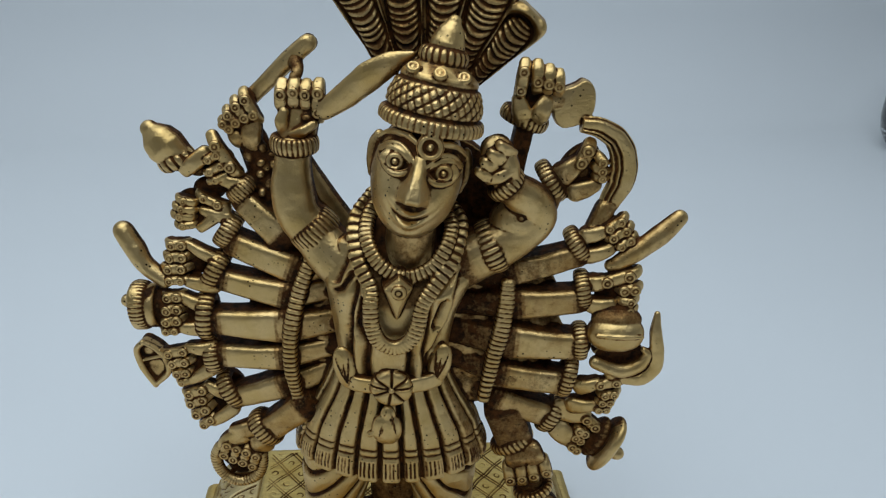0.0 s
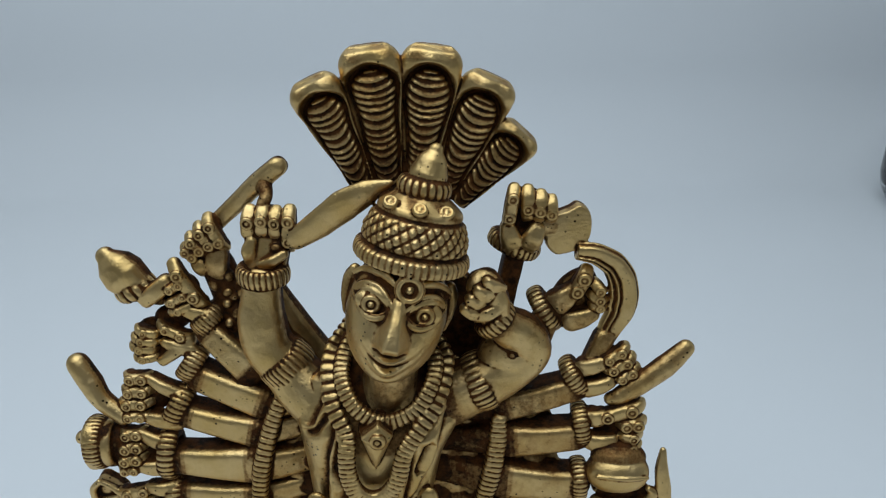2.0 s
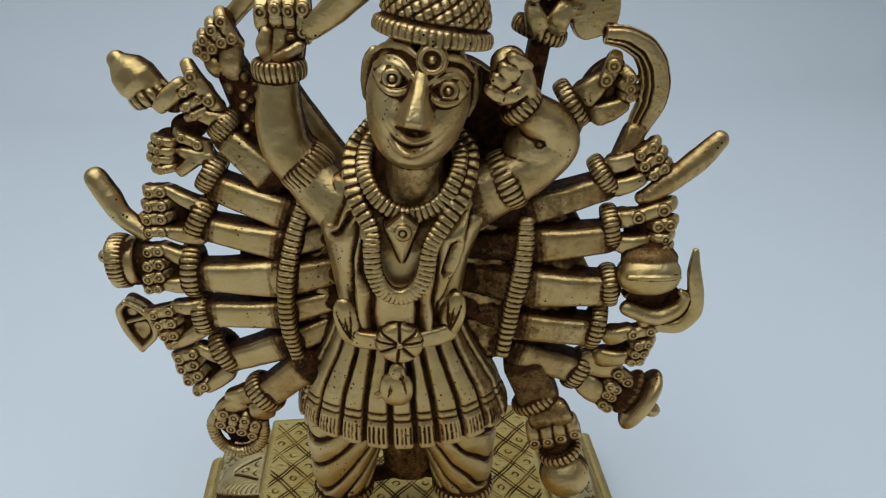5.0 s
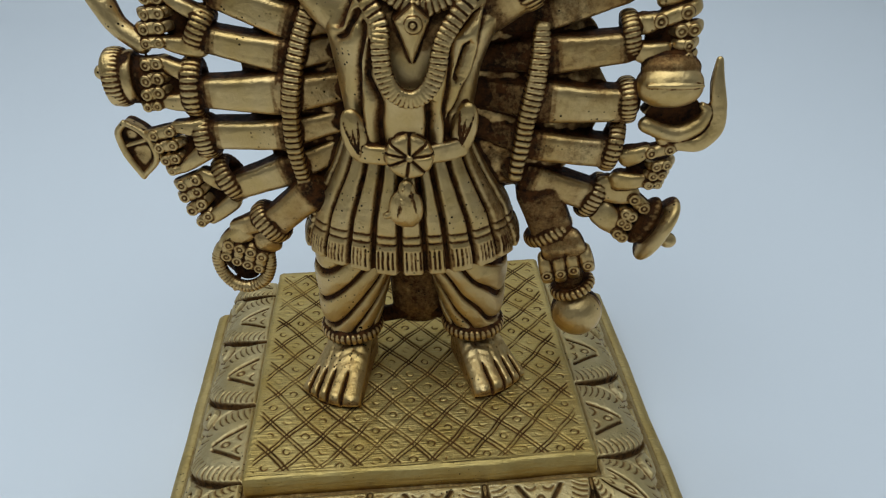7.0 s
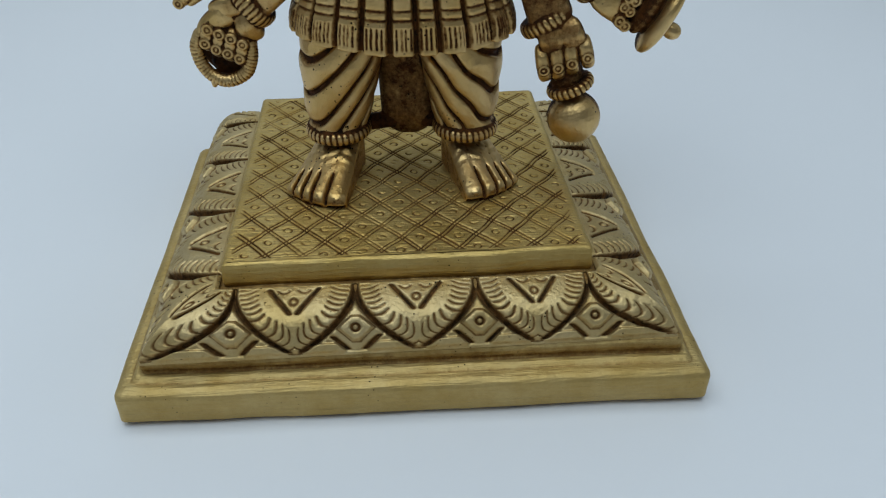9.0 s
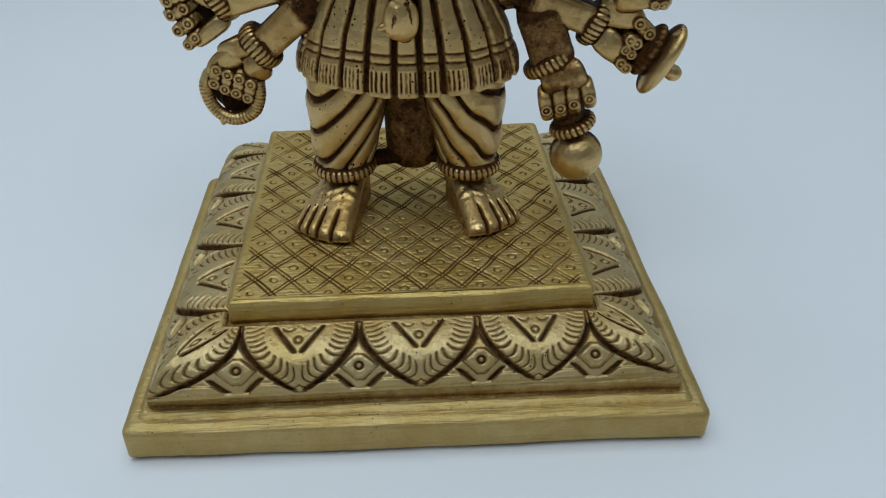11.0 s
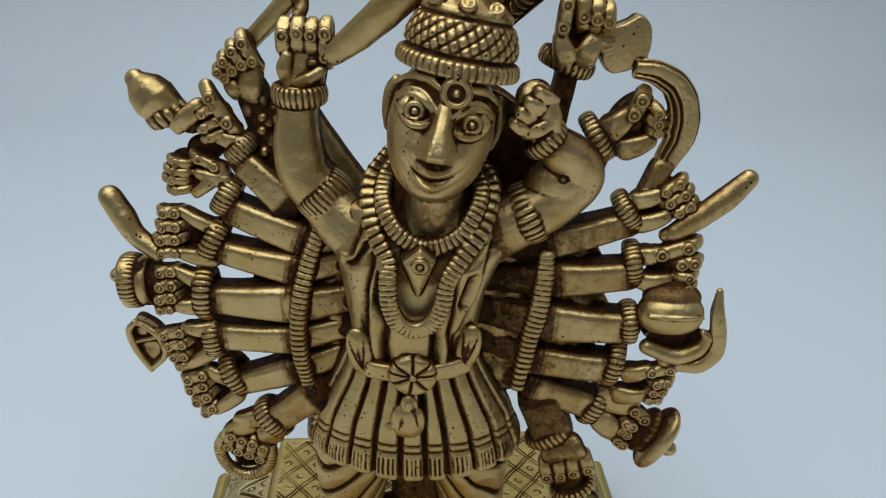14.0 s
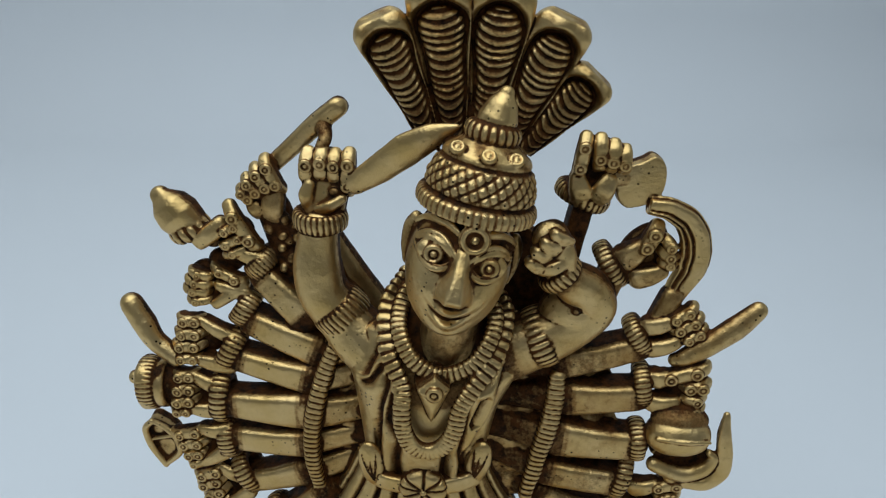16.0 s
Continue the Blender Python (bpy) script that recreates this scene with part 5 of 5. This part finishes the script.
def petal_relief(u, v):
    """Relief over one petal's cell: u across (-0.5 to 0.5), v down the slope (0 to 1). Height in mm and lacquer."""
    w = np.abs(u)
    arch = 0.5 * np.clip(1 - (v / 0.99) ** 2.3, 0, 1)
    d = w - arch
    line = bell(d, 0.026 + 0.012 * v) * smooth(0.97, 0.93, v) * smooth(0.0, 0.03, v)
    inside = smooth(0.015, -0.03, d)
    out = 1 - inside
    # thick V cut into the petal's heart, with an eye and two small arcs over it
    heart = np.interp(v, (0.0, 0.08, 0.46), (0.215, 0.20, 0.03))
    vee = bell(w - heart, 0.022) * smooth(0.05, 0.08, v) * smooth(0.49, 0.45, v)
    ring = bell(np.hypot(u * 31, (v - 0.28) * 19) - 0.95, 0.33)
    arc = bell(np.hypot((w - 0.085) * 31, (v - 0.05) * 19) - 1.7, 0.34) * smooth(0.07, 0.10, v)
    # short curved ticks along the petal's rim
    q = (-d - 0.12) / 0.08
    phase = v * 13 - 5.0 * w * smooth(0.45, 0.8, v) + 0.35 * q * q + 0.5 * q
    lim = 0.85 + 0.9 * smooth(0.45, 0.62, v)
    tick = bell(np.mod(phase, 1.0) - 0.5, 0.15) * smooth(lim + 0.2, lim, np.abs(q)) * ((w > heart + 0.03) | (v > 0.5)) * smooth(0.03, 0.06, v)
    # boss with a punched ring between two petals, two slanted slots under it
    bx, bv = (0.5 - w) * 31, (v - 0.68) * 21
    hexa = np.maximum(np.abs(bx) / 4.6 + np.abs(bv) / 4.4, np.abs(bv) / 3.4)
    boss = smooth(1.12, 0.78, hexa) * out
    punch = bell(np.hypot(bx, bv) - 0.95, 0.42)
    slot_at = np.interp(v, (0.76, 0.94), (0.20, 0.06)) * 31
    slot = bell(bx - slot_at, 0.8) * smooth(0.75, 0.78, v) * smooth(0.95, 0.92, v) * out
    wedge = out * smooth(0.0, 1.2, bx - slot_at - 0.6) * smooth(0.84, 0.88, v) * smooth(0.975, 0.95, v)
    flat = smooth(0.955, 0.975, v)
    hgt = 0.75 * inside * (1 - flat) - 1.5 * line - 0.55 * tick - 1.1 * vee - 0.55 * ring * inside - 0.45 * arc + 1.15 * boss - 0.9 * punch * boss - 1.2 * slot + 0.6 * wedge - 0.45 * out * (1 - boss) * (1 - flat) * (1 - wedge)
    lac = np.maximum.reduce([0.95 * line, 0.6 * tick, 0.9 * vee, 0.6 * ring * inside, 0.55 * arc, 0.75 * punch * boss, 0.95 * slot, 0.1 * out * (1 - boss) * (1 - flat) * (1 - wedge), 0.5 * bell(hexa - 1.06, 0.07) * out])
    return hgt, lac


def petal_mesh(name, quad, u0, u1, nu, nv=84):
    """One cell of the border laid into a quad: top start, top end, bottom end, bottom start."""
    a, b, c, d = (np.asarray(q, float) for q in quad)
    s, v = np.linspace(0, 1, nu)[:, None], np.linspace(0, 1, nv)[None, :]
    h, lac = petal_relief(u0 + (u1 - u0) * s + 0 * v, v + 0 * s)
    S, V = s[..., None], v[..., None]
    P = (a * (1 - S) + b * S) * (1 - V) + (d * (1 - S) + c * S) * V
    n = norm(np.cross(b - a, d - a))
    n = n if n[2] > 0 else -n
    N = np.broadcast_to(n, P.shape).copy()
    if u1 == 0.0:
        diag = norm((np.sign(c[0]) * 0.42, np.sign(c[1]) * 0.42, 0.8))
        N = n * (1 - S**2) + diag * S**2 + 0 * V
    h = h * smooth(0.0, 0.02, v + 0 * s) + 4.3 * np.sin(np.pi * v**1.12) ** 0.85
    k = Cast()
    k.grid(P + N * (h + 0.25)[..., None], lac)
    return k.mesh(name, PETAL)


ZT, ZB = 28.4, 17.2
T = dict(l=-50.2, r=50.2, f=-50.8, b=51.0)
B = dict(l=-69.6, r=69.6, f=-66.2, b=54.4)
border = part("petal_border", stepped([(60, -58, 50, 16.8, 0.5), (68.5, -65.2, 53.8, 16.8, 0.5), (68.5, -65.2, 53.8, 17.0, 0.5), (50, -50, 50, 28.0, 0.5)], 1.0).mesh("petal_border", BASE), pedestal, "sloping brass border worked with lotus petals")
cuts = (-46.0, -14.6, 17.2, 47.2)
for i in range(3):
    x0, x1 = cuts[i], cuts[i + 1]
    part("petal", petal_mesh("petal", ((x0, T["f"], ZT), (x1, T["f"], ZT), (x1, B["f"], ZB), (x0, B["f"], ZB)), -0.5, 0.5, 130), border)
for xa, side_x in ((cuts[0], "l"), (cuts[3], "r")):
    part("petal", petal_mesh("petal", ((xa, T["f"], ZT), (T[side_x], T["f"], ZT), (B[side_x], B["f"], ZB), (xa, B["f"], ZB)), -0.5, 0.0, 72), border)
cuts = (-45.0, -14.0, 17.0, 44.0)
for sx in "lr":
    for i in range(3):
        y0, y1 = cuts[i], cuts[i + 1]
        part("petal", petal_mesh("petal", ((T[sx], y0, ZT), (T[sx], y1, ZT), (B[sx], y1, ZB), (B[sx], y0, ZB)), -0.5, 0.5, 130), border)
    part("petal", petal_mesh("petal", ((T[sx], cuts[0], ZT), (T[sx], T["f"], ZT), (B[sx], B["f"], ZB), (B[sx], cuts[0], ZB)), -0.5, 0.0, 72), border)
    part("petal", petal_mesh("petal", ((T[sx], cuts[3], ZT), (T[sx], T["b"], ZT), (B[sx], B["b"], ZB), (B[sx], cuts[3], ZB)), -0.5, 0.0, 72), border)

# ---- the paper sweep, and unseen tent sides and roof added to bounce light ----
def sheet(name, rows, mat, x0, x1, label, category, thick=0.004):
    """A sheet bent along rows of (y, z), from x0 to x1, with a thickness."""
    bm = bmesh.new()
    n = len(rows)
    ring = [(y, z) for y, z in rows]
    tops = [[bm.verts.new((x, y, z)) for y, z in ring] for x in np.linspace(x0, x1, 9)]
    for a, b in zip(tops, tops[1:]):
        for i in range(n - 1):
            bm.faces.new((a[i], a[i + 1], b[i + 1], b[i])).smooth = True
    bmesh.ops.recalc_face_normals(bm, faces=bm.faces)
    me = bpy.data.meshes.new(name)
    bm.to_mesh(me)
    bm.free()
    me.materials.append(mat)
    ob = new(name, me)
    so = ob.modifiers.new("thickness", "SOLIDIFY")
    so.thickness, so.offset = thick, 0.0
    return tagged(ob, label, category, kind="structure")


RB = 0.11
bend = [(0.66 - RB + RB * math.sin(a), RB - RB * math.cos(a) - 0.0008) for a in np.linspace(0, math.pi / 2, 20)]
sheet("backdrop", [(-0.9, -0.0008), (-0.3, -0.0008), (0.1, -0.0008)] + bend + [(0.66, 0.5), (0.66, 1.0)], PAPER, -1.0, 1.1, "seamless pale white paper sweep under and behind the statue", "backdrop")
for name, x in (("wall_left", -1.0), ("wall_right", 0.98)):
    ob = sheet(name, [(-0.35, 0.0), (0.7, 0.0)], PAPER, 0, 1, "unseen white fabric tent side, added to bounce light", "wall")
    ob.matrix_world = Matrix.Translation((x, 0, 0)) @ Matrix.Rotation(radians(-90), 4, "Y")
sheet("ceiling", [(-0.35, 1.0), (0.68, 1.0)], PAPER, -1.02, 1.12, "unseen white fabric tent roof, added to close the set", "ceiling")


# ---- a clear glass bowl far back on the paper ----
bm = bmesh.new()
prof = [(0.0, 0.002), (0.040, 0.0), (0.050, 0.002), (0.057, 0.008), (0.062, 0.018), (0.065, 0.032), (0.065, 0.055), (0.062, 0.08), (0.057, 0.105), (0.055, 0.112), (0.053, 0.105), (0.058, 0.08), (0.061, 0.055), (0.060, 0.034), (0.054, 0.020), (0.040, 0.014), (0.0, 0.012)]
rings = []
for r, z in prof:
    rings.append([bm.verts.new((r * math.cos(a), r * math.sin(a), z)) for a in np.linspace(0, 2 * math.pi, 56, endpoint=False)] if r else [bm.verts.new((0, 0, z))])
for a, b in zip(rings, rings[1:]):
    for i in range(56):
        vs = [a[i % len(a)], a[(i + 1) % len(a)], b[(i + 1) % len(b)], b[i % len(b)]]
        vs = list(dict.fromkeys(vs))
        if len(vs) > 2:
            bm.faces.new(vs).smooth = True
bmesh.ops.recalc_face_normals(bm, faces=bm.faces)
me = bpy.data.meshes.new("glass_bowl")
bm.to_mesh(me)
bm.free()
me.materials.append(GLASS)
bowl = new("glass_bowl", me)
bowl.location = (0.5635, 0.49, 0.0012)
tagged(bowl, "clear rounded glass bowl standing on the white paper", "bowl")
